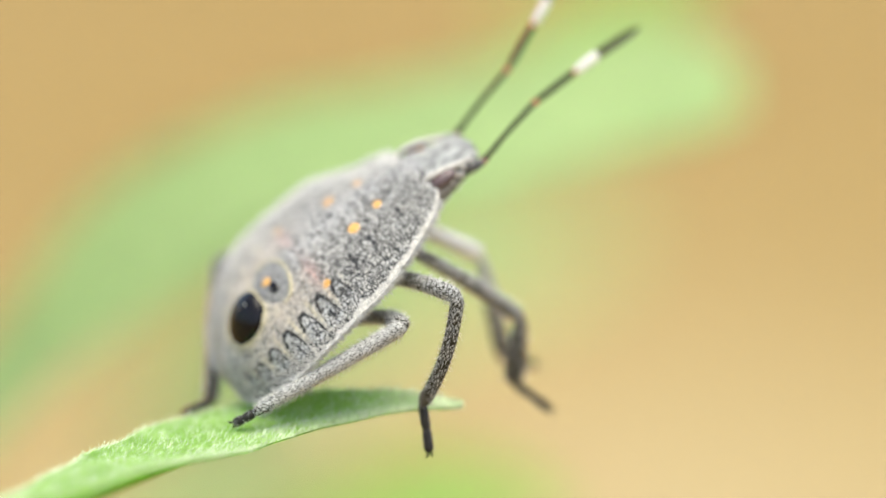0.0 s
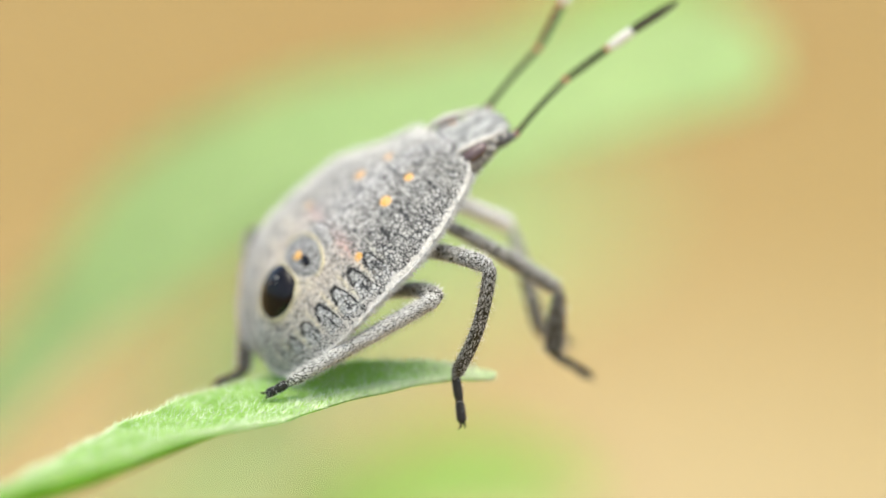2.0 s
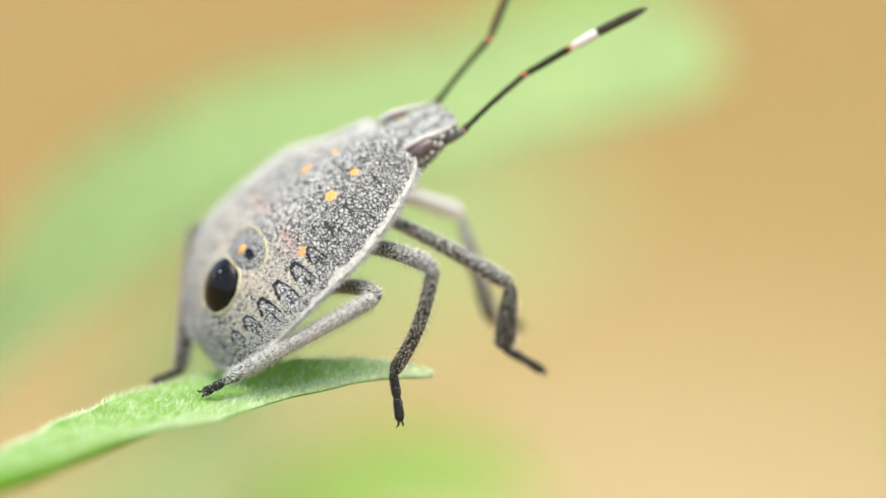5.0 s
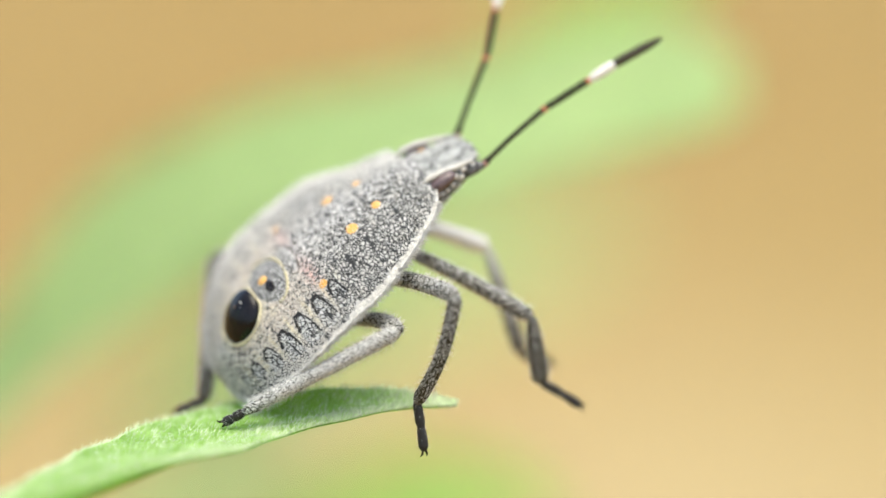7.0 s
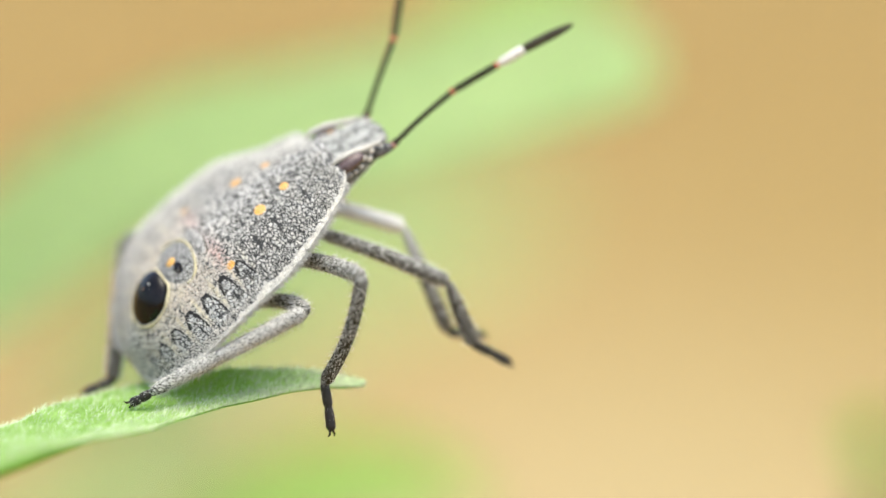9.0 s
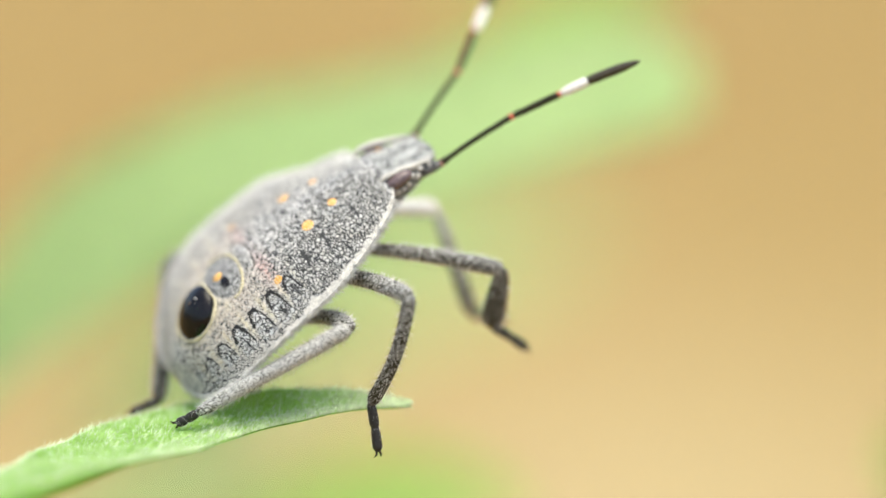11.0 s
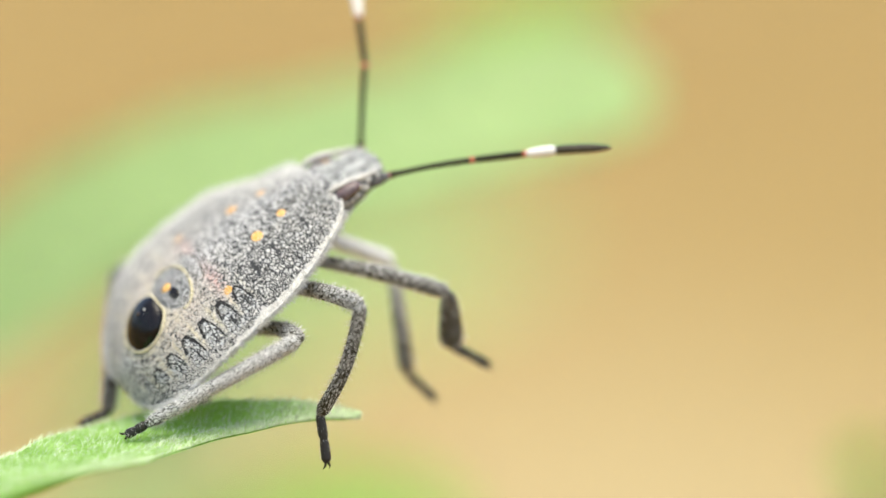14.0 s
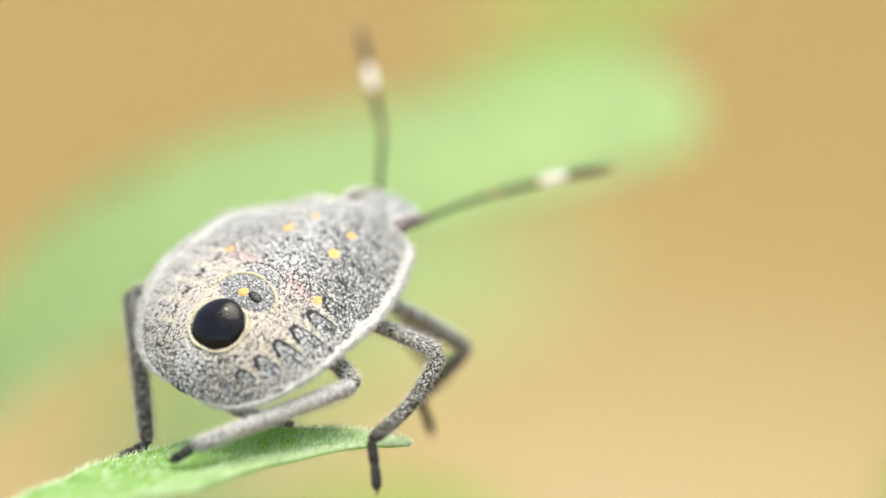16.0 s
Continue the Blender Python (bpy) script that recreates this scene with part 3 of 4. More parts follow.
def pigment_of(x, y):
    """Tint (rgb) and density of the pale granules at x, y of the back."""
    v = np.abs(y) / np.maximum(side_width(x, y), 1e-6)
    n = np.array([wave(a, b, 0, 1.1) for a, b in zip(x, y)])
    n2 = np.array([wave(a, b, 5, 3.0) for a, b in zip(x, y)])
    tint = np.tile(np.array([0.62, 0.615, 0.585]), (len(x), 1))
    warm = np.exp(-((x - 0.9) / 1.7) ** 2) * np.exp(-((np.abs(y) - 1.2) / 0.9) ** 2)
    rear = np.clip((2.6 - x) / 0.5, 0, 1) * np.clip((v - 0.15) / 0.2, 0, 1)
    tint = tint - rear[:, None] * np.array([0.06, 0.075, 0.09])
    tint = tint + warm[:, None] * np.array([0.03, -0.02, -0.06])
    rosy = np.exp(-((x - 2.5) / 0.22) ** 2) * np.exp(-((np.abs(y) - 1.2) / 0.8) ** 2)
    tint = tint + rosy[:, None] * np.array([0.06, -0.12, -0.12])
    dens = 0.440 + 0.04 * n + 0.03 * n2 + 0.02 * rear
    dens = dens - np.where(x > 2.5, 0.075, 0.0) * np.clip((v - 0.05) / 0.4, 0, 1)
    dens = dens + 0.06 * warm - 0.02 * np.clip(x - 3, 0, 1)
    streak = np.array([wave(a * 0.5, b, 9, 2.4) for a, b in zip(x, y)])
    dens = dens - np.where((x > 2.9) & (v > 0.35), 0.05 * np.clip(streak * 3 - 0.3, 0, 1), 0)
    for q, m in ((-1.15, 0.5), (-0.72, 0.7), (-0.15, 0.9), (0.52, 1.05), (1.25, 1.1), (2.0, 1.1), (2.7, 0.95)):
        a = (x - q - 0.15 * v) / (0.25 * m)
        b = (v - 0.56) / (0.34 * m)
        off = np.abs(b - 0.7 * np.abs(a) ** 3) * 1.2 * m / np.sqrt(1 + (9.5 * a * a) ** 2)
        thick = np.where(np.abs(a) < 0.5, 0.062, np.where(a < 0, 0.042, 0.026)) * m + 0.03 * n2
        # arches end early on the left, where haze of lit hair is imitated
        arch = (off < thick) & (b < np.where(y > 0, 0.12, np.where(a > 0, 0.72, 0.40))) & (np.abs(a) < 1.02)
        slit = (np.abs(a - 0.05 - 0.25 * (b - 0.5) + 0.1 * n2) < 0.16 * np.clip(b, 0, 1)) & (b > 0.34) & (b < 0.80)
        inside = (b > 0.7 * np.abs(a) ** 3) & (b < 0.9) & (np.abs(a) < 1.0) & (y < 0)
        tint = np.where(inside[:, None], np.array([0.58, 0.59, 0.58]), tint)
        dens = np.where(inside, dens - 0.06, dens)
        ridge = np.exp(-((np.abs(a) - 1.25) / 0.2) ** 2) * np.clip((v - 0.42) * 8, 0, 1) * np.clip((0.85 - v) * 8, 0, 1)
        tint = tint + ridge[:, None] * np.array([0.03, 0.015, -0.05])
        dens = dens + 0.07 * ridge
        dens = np.where(arch, -0.2, np.where(slit, 0.14, dens))
    for q in (3.65, 4.5, 5.75):
        patch = np.exp(-((x - q - 0.1 * v) / 0.085) ** 4) * np.exp(-((v - 0.56) / 0.12) ** 4)
        dens = dens - 0.16 * patch
    # cream skin round the black plate
    ring = np.hypot(x / 0.86, y / 1.0)
    cream = np.exp(-((ring - 1.10) / 0.06) ** 2) + np.exp(-((x - 0.86) / 0.16) ** 2 - ((np.abs(y) - 1.05) / 0.22) ** 2)
    cream = 0.45 * np.clip(cream, 0, 1)
    tint = tint * (1 - cream[:, None]) + cream[:, None] * np.array([0.68, 0.60, 0.38])
    dens = dens + 0.14 * cream
    tail = np.clip((-0.3 - x) / 0.4, 0, 1) * np.clip((v - 0.2) / 0.2, 0, 1)
    dens = np.where(dens > 0.2, dens - 0.085 * tail, dens)
    # left side painted paler, imitating the bright haze of backlit hairs
    far_haze = np.clip((y + 0.2) / 1.4, 0, 1)
    dens = np.where(dens > 0.2, dens + 0.04 * far_haze, dens)
    tint = tint + far_haze[:, None] * np.array([0.03, 0.025, 0.02])
    edge = np.clip((v - np.where(x > 2.6, 0.92, 0.955) - 0.03 * n2) / 0.03, 0, 1)
    dens = dens + edge * 0.32
    tint = tint * (1 - edge[:, None]) + edge[:, None] * np.array([0.74, 0.72, 0.65])
    return np.concatenate([np.clip(tint, 0, 1), dens[:, None]], 1)


def build_body(bug):
    rows, cols = 330, 250
    a = np.linspace(0, 1, rows)
    xs = -1.648 + 8.99 * (a ** 1.6 * 0.85 + a * 0.15)
    vs = np.sin(np.linspace(-np.pi / 2, np.pi / 2, cols)) * 0.45 + np.linspace(-1, 1, cols) * 0.55
    x = np.repeat(xs, cols)
    v = np.tile(vs, rows)
    y = v * side_width(x, v)
    z = back(x, y)
    verts = np.stack([x, y, z], 1)
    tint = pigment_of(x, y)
    # belly
    under = 36
    uv = np.linspace(1, -1, under)
    ux = np.repeat(xs, under)
    deep = curve_at(ux, [-1.65, -1.0, 0.2, 2.5, 5.0, 7.35], [0.05, 0.45, 1.1, 1.6, 1.5, 0.9])
    uvv = np.tile(uv, rows)
    uz = rim_height(ux) - 0.06 - deep * np.clip(1 - np.abs(uvv) ** 1.5, 0, 1)
    belly = np.stack([ux, uvv * (side_width(ux, uvv) - 0.02), uz], 1)
    n = rows * cols
    faces = [f[::-1] for f in grid_faces(rows, cols)] + [f[::-1] for f in grid_faces(rows, under, start=n)]
    for i in range(rows - 1):
        for p, q in ((cols - 1, 0), (0, under - 1)):
            f = (i * cols + p, (i + 1) * cols + p, n + (i + 1) * under + q, n + i * under + q)
            faces.append(f if p == 0 else f[::-1])
    faces.append(tuple([(rows - 1) * cols + j for j in range(cols)] + [n + (rows - 1) * under + j for j in range(under)])[::-1])
    bt = np.tile(np.array([0.48, 0.47, 0.42, 0.46]), (len(belly), 1))
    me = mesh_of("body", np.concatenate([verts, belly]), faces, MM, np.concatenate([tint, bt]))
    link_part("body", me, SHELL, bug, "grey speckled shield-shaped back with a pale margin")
    # short pale hairs on the back, longer ones along the margin
    m = 18000
    hx = rng.uniform(-1.6, 7.1, m)
    hv = np.clip(rng.uniform(-1.0, 1.0, m), -0.97, 0.97)
    hv = np.sign(hv) * np.abs(hv) ** 0.7
    hy = hv * side_width(hx, hv)
    keep = ((hx / 1.0) ** 2 + (hy / 1.1) ** 2 > 1.0) & ((pigment_of(hx, hy)[:, 3] > 0.2) | (hy > 0))
    hx, hy, hv = hx[keep], hy[keep], hv[keep]
    roots = np.stack([hx, hy, back(hx, hy)], 1)
    slope = 0.08
    nz = np.stack([-(back(hx + slope, hy) - back(hx - slope, hy)), -(back(hx, hy + slope) - back(hx, hy - slope)), np.full(len(hx), 2 * slope)], 1)
    nz /= np.linalg.norm(nz, axis=1)[:, None]
    ways = nz + np.stack([-0.15 + rng.normal(0, 0.3, len(hx)), rng.normal(0, 0.3, len(hx)), np.zeros(len(hx))], 1)
    e = 8000
    ex = np.concatenate([rng.uniform(-1.6, 7.1, e), rng.uniform(-1.64, -0.9, 500)])
    es = np.where(rng.random(len(ex)) < 0.5, -1.0, 1.0)
    ey = es * side_width(ex, es)
    er = np.stack([ex, ey * 0.995, rim_height(ex) - rng.uniform(0, 0.1, len(ex))], 1)
    ew = np.stack([np.where(ex < 0, -0.5, 0.1) + rng.normal(0, 0.35, len(ex)), es + rng.normal(0, 0.25, len(ex)), rng.normal(0.25, 0.4, len(ex))], 1)
    v1, f1 = joined([spikes(roots, ways, rng.uniform(0.08, 0.16, len(roots)) + 0.09 * np.abs(hv), 0.005), spikes(er, ew, rng.uniform(0.16, 0.38, len(er)), 0.009)])
    link_part("hair", mesh_of("hair", v1, f1), HAIR, bug, "short pale hairs", "stuff")


def plate(name, bug, cx, rx, ry, bulge, mat, label="", cut=0.0, pigment=None, cy=0.0):
    """A raised plate of the back: an oval dome that follows the shell."""
    rings, spokes = 16, 40
    verts = [(cx, cy, float(back(cx, cy)) + bulge)]
    for i in range(1, rings + 1):
        r = i / rings
        for j in range(spokes):
            a = 2 * math.pi * j / spokes
            x, y = cx + rx * r * math.cos(a), cy + ry * r * math.sin(a)
            x = min(x, cx + rx * (1 - cut))
            h = bulge * math.sqrt(max(0.0, 1 - r * r)) - (0.03 if i == rings else 0)
            verts.append((x, y, float(back(x, y)) + 0.005 + h))
    faces = [(0, 1 + j, 1 + (j + 1) % spokes) for j in range(spokes)] + grid_faces(rings, spokes, True, 1)
    p = None if pigment is None else np.tile(np.array(pigment), (len(verts), 1))
    return link_part(name, mesh_of(name, verts, faces, MM, p), mat, bug, label)


def rim(name, parent, cx, rx, ry, r, mat, a0=0.0, a1=2 * math.pi, label="", cut=0.0):
    """A raised welt round a plate, or a stretch of it."""
    n = 64
    a = np.linspace(a0, a1, n)
    x, y = np.minimum(cx + rx * np.cos(a), cx + rx * (1 - cut)), ry * np.sin(a)
    width = r * (1 + 0.25 * np.sin(a * 5) + 0.15 * np.sin(a * 11 + 1))
    v, f = tube(np.stack([x, y, back(x, y) + 0.01], 1), width, 8)
    return link_part(name, mesh_of(name, v, f), mat, parent, label)


def build_marks(bug):
    big = plate("gland_plate", bug, 0.0, 0.76, 0.88, 0.36, BLACK, "large round glossy black plate like an eye spot", 0.14)
    rim("plate_rim", big, 0.0, 0.81, 0.95, 0.05, RIM, cut=0.15, label="pale yellow welt")
    plate("plate_spot", big, -0.02, 0.09, 0.10, 0.385, EYE, "small brown pore")
    # two small white domes stand in for the sky's glints on the gloss
    plate("painted_glint", big, 0.20, 0.09, 0.13, 0.368, WHITE, "pale painted glint on the black plate", cy=-0.10)
    plate("painted_glint", big, 0.10, 0.035, 0.045, 0.36, WHITE, cy=-0.24)
    two = plate("gland_plate", bug, 1.31, 0.60, 1.02, 0.05, SLATE, "slate grey oval plate with yellow edge", 0.0, (0.52, 0.52, 0.50, 0.41))
    rim("plate_rim", two, 1.31, 0.64, 1.10, 0.046, RIM, -1.75, 1.75)
    plate("plate_spot", two, 1.18, 0.19, 0.19, 0.10, ORANGE, "small orange spot", cy=0.05)
    plate("dark_spot", two, 1.26, 0.19, 0.28, 0.09, BLACK, "small black spot", cy=-0.36)
    three = plate("gland_plate", bug, 2.20, 0.22, 0.74, 0.06, SLATE, "narrow slate grey plate", 0.0, (0.60, 0.59, 0.56, 0.46))
    rim("plate_rim", three, 2.20, 0.27, 0.82, 0.014, DARK, -2.0, 2.0)
    for cx, cy, r in ((4.38, 0.95, 0.21), (5.45, 0.76, 0.16), (2.59, 1.83, 0.15)):
        for side in (1, -1):
            plate("orange_spot", bug, cx, r, r * 0.95, 0.012, ORANGE, cy=cy * side)


def build_head(bug):
    xs = np.linspace(6.75, 9.22, 60)
    w = curve_at(xs, [6.75, 7.2, 7.6, 8.1, 8.6, 8.95, 9.14, 9.22], [1.12, 1.15, 1.10, 0.98, 0.88, 0.72, 0.45, 0.2])
    top = curve_at(xs, [6.75, 7.3, 8.2, 8.8, 9.1, 9.22], [0.80, 0.72, 0.50, 0.36, 0.24, 0.10])
    low = curve_at(xs, [6.75, 7.6, 8.6, 9.22], [-0.75, -0.55, -0.35, -0.12])
    sides = 48
    verts, tint = [], []
    for i, x in enumerate(xs):
        for j in range(sides):
            a = 2 * math.pi * j / sides
            c, s = math.cos(a), math.sin(a)
            y = w[i] * math.copysign(abs(c) ** 0.7, c)
            mid = (top[i] + low[i]) / 2 + 0.1
            z = mid + ((top[i] - mid) if s > 0 else (mid - low[i])) * math.copysign(abs(s) ** 0.75, s)
            if s > 0:
                z -= 0.11 * math.exp(-((abs(y) - 0.24) / 0.07) ** 2) + 0.10 * math.exp(-((abs(y) - 0.58) / 0.08) ** 2)
            verts.append((x, y, z))
            line = 0.7 * math.cos(y * 11 + 1.6 * wave(x, y, 7, 1.6)) + 1.3 * wave(x * 0.8, y * 3, 3, 2.0)
            if s > 0.3:
                tint.append((0.45, 0.46, 0.435, 0.47 + 0.20 * line))
            else:
                tint.append((0.55, 0.54, 0.5, 0.2))
    faces = grid_faces(60, sides, True) + [tuple(range(59 * sides, 60 * sides)), tuple(range(sides - 1, -1, -1))]
    head = link_part("head", mesh_of("head", verts, faces, MM, tint), HEAD_SKIN, bug, "grey striped blunt head")
    for side in (1, -1):
        v, f = ellipsoid((7.60, 1.13 * side if side < 0 else 0.98, 0.52 if side < 0 else 0.40), (0.50, 0.27, 0.23), 24, 14)
        link_part("compound_eye", mesh_of("compound_eye", v, f), EYE, head, "dull brownish red compound eye")
        v, f = tube([(6.95, 0.94 * side, 0.74), (7.3, 1.0 * side, 0.82), (7.8, 0.98 * side, 0.72), (8.3, 0.93 * side, 0.50), (8.85, 0.84 * side, 0.30)], [0.05, 0.09, 0.10, 0.09, 0.05], 10)
        link_part("brow_ridge", mesh_of("brow_ridge", v, f), RIDGE, head, "pale ridge over the eye")
        v, f = ellipsoid((7.80, 0.78 * side, 0.52), (0.06, 0.06, 0.06), 12, 8)
        link_part("ocellus", mesh_of("ocellus", v, f), ORANGE, head, "tiny orange simple eye")
        for bx, by, bz, br in ((8.05, 1.02, 0.30, 0.12), (8.24, 1.0, 0.12, 0.11), (8.42, 0.97, 0.30, 0.10), (8.6, 0.97, 0.12, 0.10), (7.85, 1.08, 0.10, 0.08), (7.62, 1.14, 0.10, 0.08), (7.42, 1.16, 0.12, 0.08), (7.22, 1.16, 0.16, 0.08), (8.75, 0.94, 0.22, 0.07)):
            v, f = ellipsoid((bx, by * side, bz), (br, br * 0.6, br * 0.8), 10, 7)
            link_part("bead", mesh_of("bead", v, f), WHITE, head)
        v, f = tube([(8.2, 0.70 * side, 0.10), (8.7, 0.90 * side, 0.04), (9.06, 0.98 * side, 0.0)], [0.24, 0.21, 0.13], 12)
        t = np.tile(np.array([0.5, 0.48, 0.45, 0.25]), (len(v), 1))
        link_part("antenna_socket", mesh_of("antenna_socket", v, f, MM, t), SHELL, head)
    v, f = tube([(9.1, 0, -0.1), (8.6, 0, -0.5), (7.0, 0, -0.95), (5.0, 0, -1.5)], [0.14, 0.16, 0.15, 0.08], 10)
    link_part("beak", mesh_of("beak", v, f), DARK, head, "thin dark folded beak")
    m = 900
    hx = rng.uniform(6.9, 9.15, m)
    ha = rng.uniform(0, 2 * np.pi, m)
    hw = np.interp(hx, xs, w)
    ht, hl = np.interp(hx, xs, top), np.interp(hx, xs, low)
    mid = (ht + hl) / 2 + 0.1
    c, s = np.cos(ha), np.sin(ha)
    hy = hw * np.sign(c) * np.abs(c) ** 0.7
    hz = mid + np.where(s > 0, ht - mid, mid - hl) * np.sign(s) * np.abs(s) ** 0.75
    v, f = spikes(np.stack([hx, hy, hz], 1), np.stack([rng.normal(0.4, 0.4, m), c, s], 1), rng.uniform(0.06, 0.16, m), 0.010)
    link_part("head_hair", mesh_of("head_hair", v, f), HAIR, head, kind="stuff")


def ellipsoid(centre, radii, seg, rings):
    verts, faces = [], []
    for i in range(rings + 1):
        p = math.pi * i / rings
        for j in range(seg):
            a = 2 * math.pi * j / seg
            verts.append((centre[0] + radii[0] * math.sin(p) * math.cos(a), centre[1] + radii[1] * math.sin(p) * math.sin(a), centre[2] - radii[2] * math.cos(p)))
    return verts, grid_faces(rings + 1, seg, True)


def leg_segment(name, bug, length, xs, radii, dens, hairs, hair_len, flat=0.85, bow=0.0, label="", tone=0.58):
    """One hairy segment along +x from its joint; xs are parts of the length."""
    n = 46
    s = np.linspace(0, 1, n)
    r = curve_at(s, xs, radii)
    pts = np.stack([s * length, np.zeros(n), bow * np.sin(np.pi * s)], 1)
    v, f = tube(pts, r, 18, flat)
    d = np.repeat(curve_at(s, dens[0], dens[1]), 18)
    shade = np.array([wave(p[0] * 1.4, p[1] * 2, p[2] * 2 + length, 2.0) for p in v])
    tint = np.concatenate([np.tile(np.array([tone, tone, tone * 0.93]), (len(v), 1)), (d + 0.04 * shade)[:, None]], 1)
    ob = link_part(name, mesh_of(name, v, f, MM, tint), LEG, bug, label)
    hairs = int(hairs * 1.6)
    k = rng.uniform(0.02, 0.98, hairs)
    a = rng.uniform(0, 2 * np.pi, hairs)
    rr = np.interp(k, s, r)
    roots = np.stack([k * length, rr * flat * np.cos(a), rr * np.sin(a) + bow * np.sin(np.pi * k)], 1)
    ways = np.stack([rng.normal(0.7, 0.3, hairs), np.cos(a), np.sin(a)], 1) + rng.normal(0, 0.2, (hairs, 3))
    v, f = spikes(roots, ways, rng.uniform(0.5, 1.0, hairs) * hair_len * 1.45, 0.0042)
    link_part("bristles", mesh_of("bristles", v, f), HAIR, ob, kind="stuff")
    return ob


# pale shifts a leg's colour to imitate more light, or shade if negative
def build_leg(bug, which, lengths, pale=0.0):
    fl, tl, sl = lengths
    front = which == "front"
    femur = leg_segment(which + "_femur", bug, fl, [0, 0.12, 0.5, 0.85, 0.96, 1.0], [0.15, 0.22, 0.26, 0.28, 0.25, 0.16], ([0, 0.2, 1], [0.40 + pale, 0.42 + pale, 0.44 + pale] if which != "front" else [0.36 + pale, 0.37 + pale, 0.34 + pale]), 560, 0.19, 0.85, 0.12 if front else (0.16 if which == "middle" else 0.30), "grey speckled thigh", 0.58 + 0.7 * max(pale, 0.0))
    if front:
        tibia = leg_segment(which + "_tibia", bug, tl, [0, 0.1, 0.45, 0.85, 0.97, 1.0], [0.15, 0.24, 0.34, 0.39, 0.28, 0.13], ([0, 0.35, 1], [0.30 + pale, 0.25 + pale * 0.6, 0.18]), 330, 0.16, 0.6, 0.0, "dark widened hairy shin", 0.34 + 0.5 * max(pale, 0.0))
    else:
        tibia = leg_segment(which + "_tibia", bug, tl, [0, 0.05, 0.2, 0.6, 0.93, 1.0], [0.18, 0.25, 0.24, 0.235, 0.24, 0.14] if which == "middle" else [0.20, 0.30, 0.30, 0.27, 0.24, 0.14], ([0, 0.3, 0.75, 1], [0.40, 0.31, 0.27, 0.15] if which == "middle" else [0.48 + pale, 0.52 + pale, 0.49 + pale, 0.38 + pale]), 420 if which == "middle" else 1300, 0.20, 0.85, 0.32 if which == "middle" else 0.0, "dark speckled hairy shin" if which == "middle" else "silvery grey hairy shin", 0.50 if which == "middle" else 0.62)
    tarsus = leg_segment(which + "_tarsus", bug, sl, [0, 0.1, 0.4, 0.52, 0.6, 0.9, 1.0], [0.12, 0.16, 0.17, 0.13, 0.16, 0.17, 0.09], ([0, 1], [0.08, 0.03]), 50, 0.10, 0.9, 0.03, "black jointed foot")
    for side in (1, -1):
        v, f = tube([(sl - 0.05, 0.04 * side, 0.0), (sl + 0.10, 0.10 * side, 0.02), (sl + 0.18, 0.14 * side, -0.08)], [0.045, 0.035, 0.008], 8)
        link_part("claw", mesh_of("claw", v, f), DARK, tarsus)
    return femur, tibia, tarsus


ANT1, ANT2, ANT3, ANT4 = 2.75, 1.65, 0.95, 1.85


def build_antenna(bug):
    n = 20
    s = np.linspace(0, 1, n)
    v, f = tube(np.stack([s * ANT1, 0 * s, 0.05 * np.sin(np.pi * s)], 1), curve_at(s, [0, 0.06, 0.12, 0.9, 1.0], [0.11, 0.125, 0.085, 0.095, 0.105]), 12)
    first = link_part("antenna_base", mesh_of("antenna_base", v, f), DARK, bug, "thin black antenna segment")
    for x, r, m in ((0.05, 0.125, PINK), (ANT1 - 0.03, 0.12, RED)):
        v, f = ellipsoid((x, 0, 0), (0.12, r, r), 14, 10)
        link_part("red_joint", mesh_of("red_joint", v, f), m, first)
    v, f = tube(np.stack([s * ANT2, 0 * s, 0 * s], 1), curve_at(s, [0, 0.1, 0.5, 1.0], [0.085, 0.10, 0.115, 0.11]), 12)
    second = link_part("antenna_tip", mesh_of("antenna_tip", v, f), DARK, bug, "black antenna end with a white band")
    v, f = ellipsoid((ANT2, 0, 0), (0.12, 0.115, 0.115), 14, 10)
    link_part("red_joint", mesh_of("red_joint", v, f), RED, second)
    v, f = tube(np.stack([ANT2 + 0.06 + s * ANT3, 0 * s, 0 * s], 1), curve_at(s, [0, 0.3, 0.8, 1.0], [0.09, 0.155, 0.165, 0.14]), 14)
    link_part("white_band", mesh_of("white_band", v, f), WHITE, second, "white antenna band")
    v, f = tube(np.stack([ANT2 + ANT3 + s * ANT4, -0.09 * s ** 1.3, -0.09 * s ** 1.3], 1), curve_at(s, [0, 0.2, 0.6, 0.9, 1.0], [0.13, 0.155, 0.15, 0.09, 0.02]), 14)
    link_part("club", mesh_of("club", v, f), CLUB, second, "dark brown tapered club")
    for ob, ln, rad in ((first, ANT1, 0.08), (second, ANT2, 0.11)):
        m = 130
        k, a = rng.uniform(0.03, 0.97, m), rng.uniform(0, 2 * np.pi, m)
        v, f = spikes(np.stack([k * ln, rad * np.cos(a), rad * np.sin(a)], 1), np.stack([0 * a + 0.8, np.cos(a), np.sin(a)], 1), rng.uniform(0.05, 0.1, m), 0.006)
        link_part("antenna_hair", mesh_of("antenna_hair", v, f), DARK, ob, kind="stuff")
    return first, second


bug = new("stink_bug")
tagged(bug, "grey speckled stink bug nymph with orange spots on a leaf", "insect")
build_body(bug)
build_marks(bug)
build_head(bug)


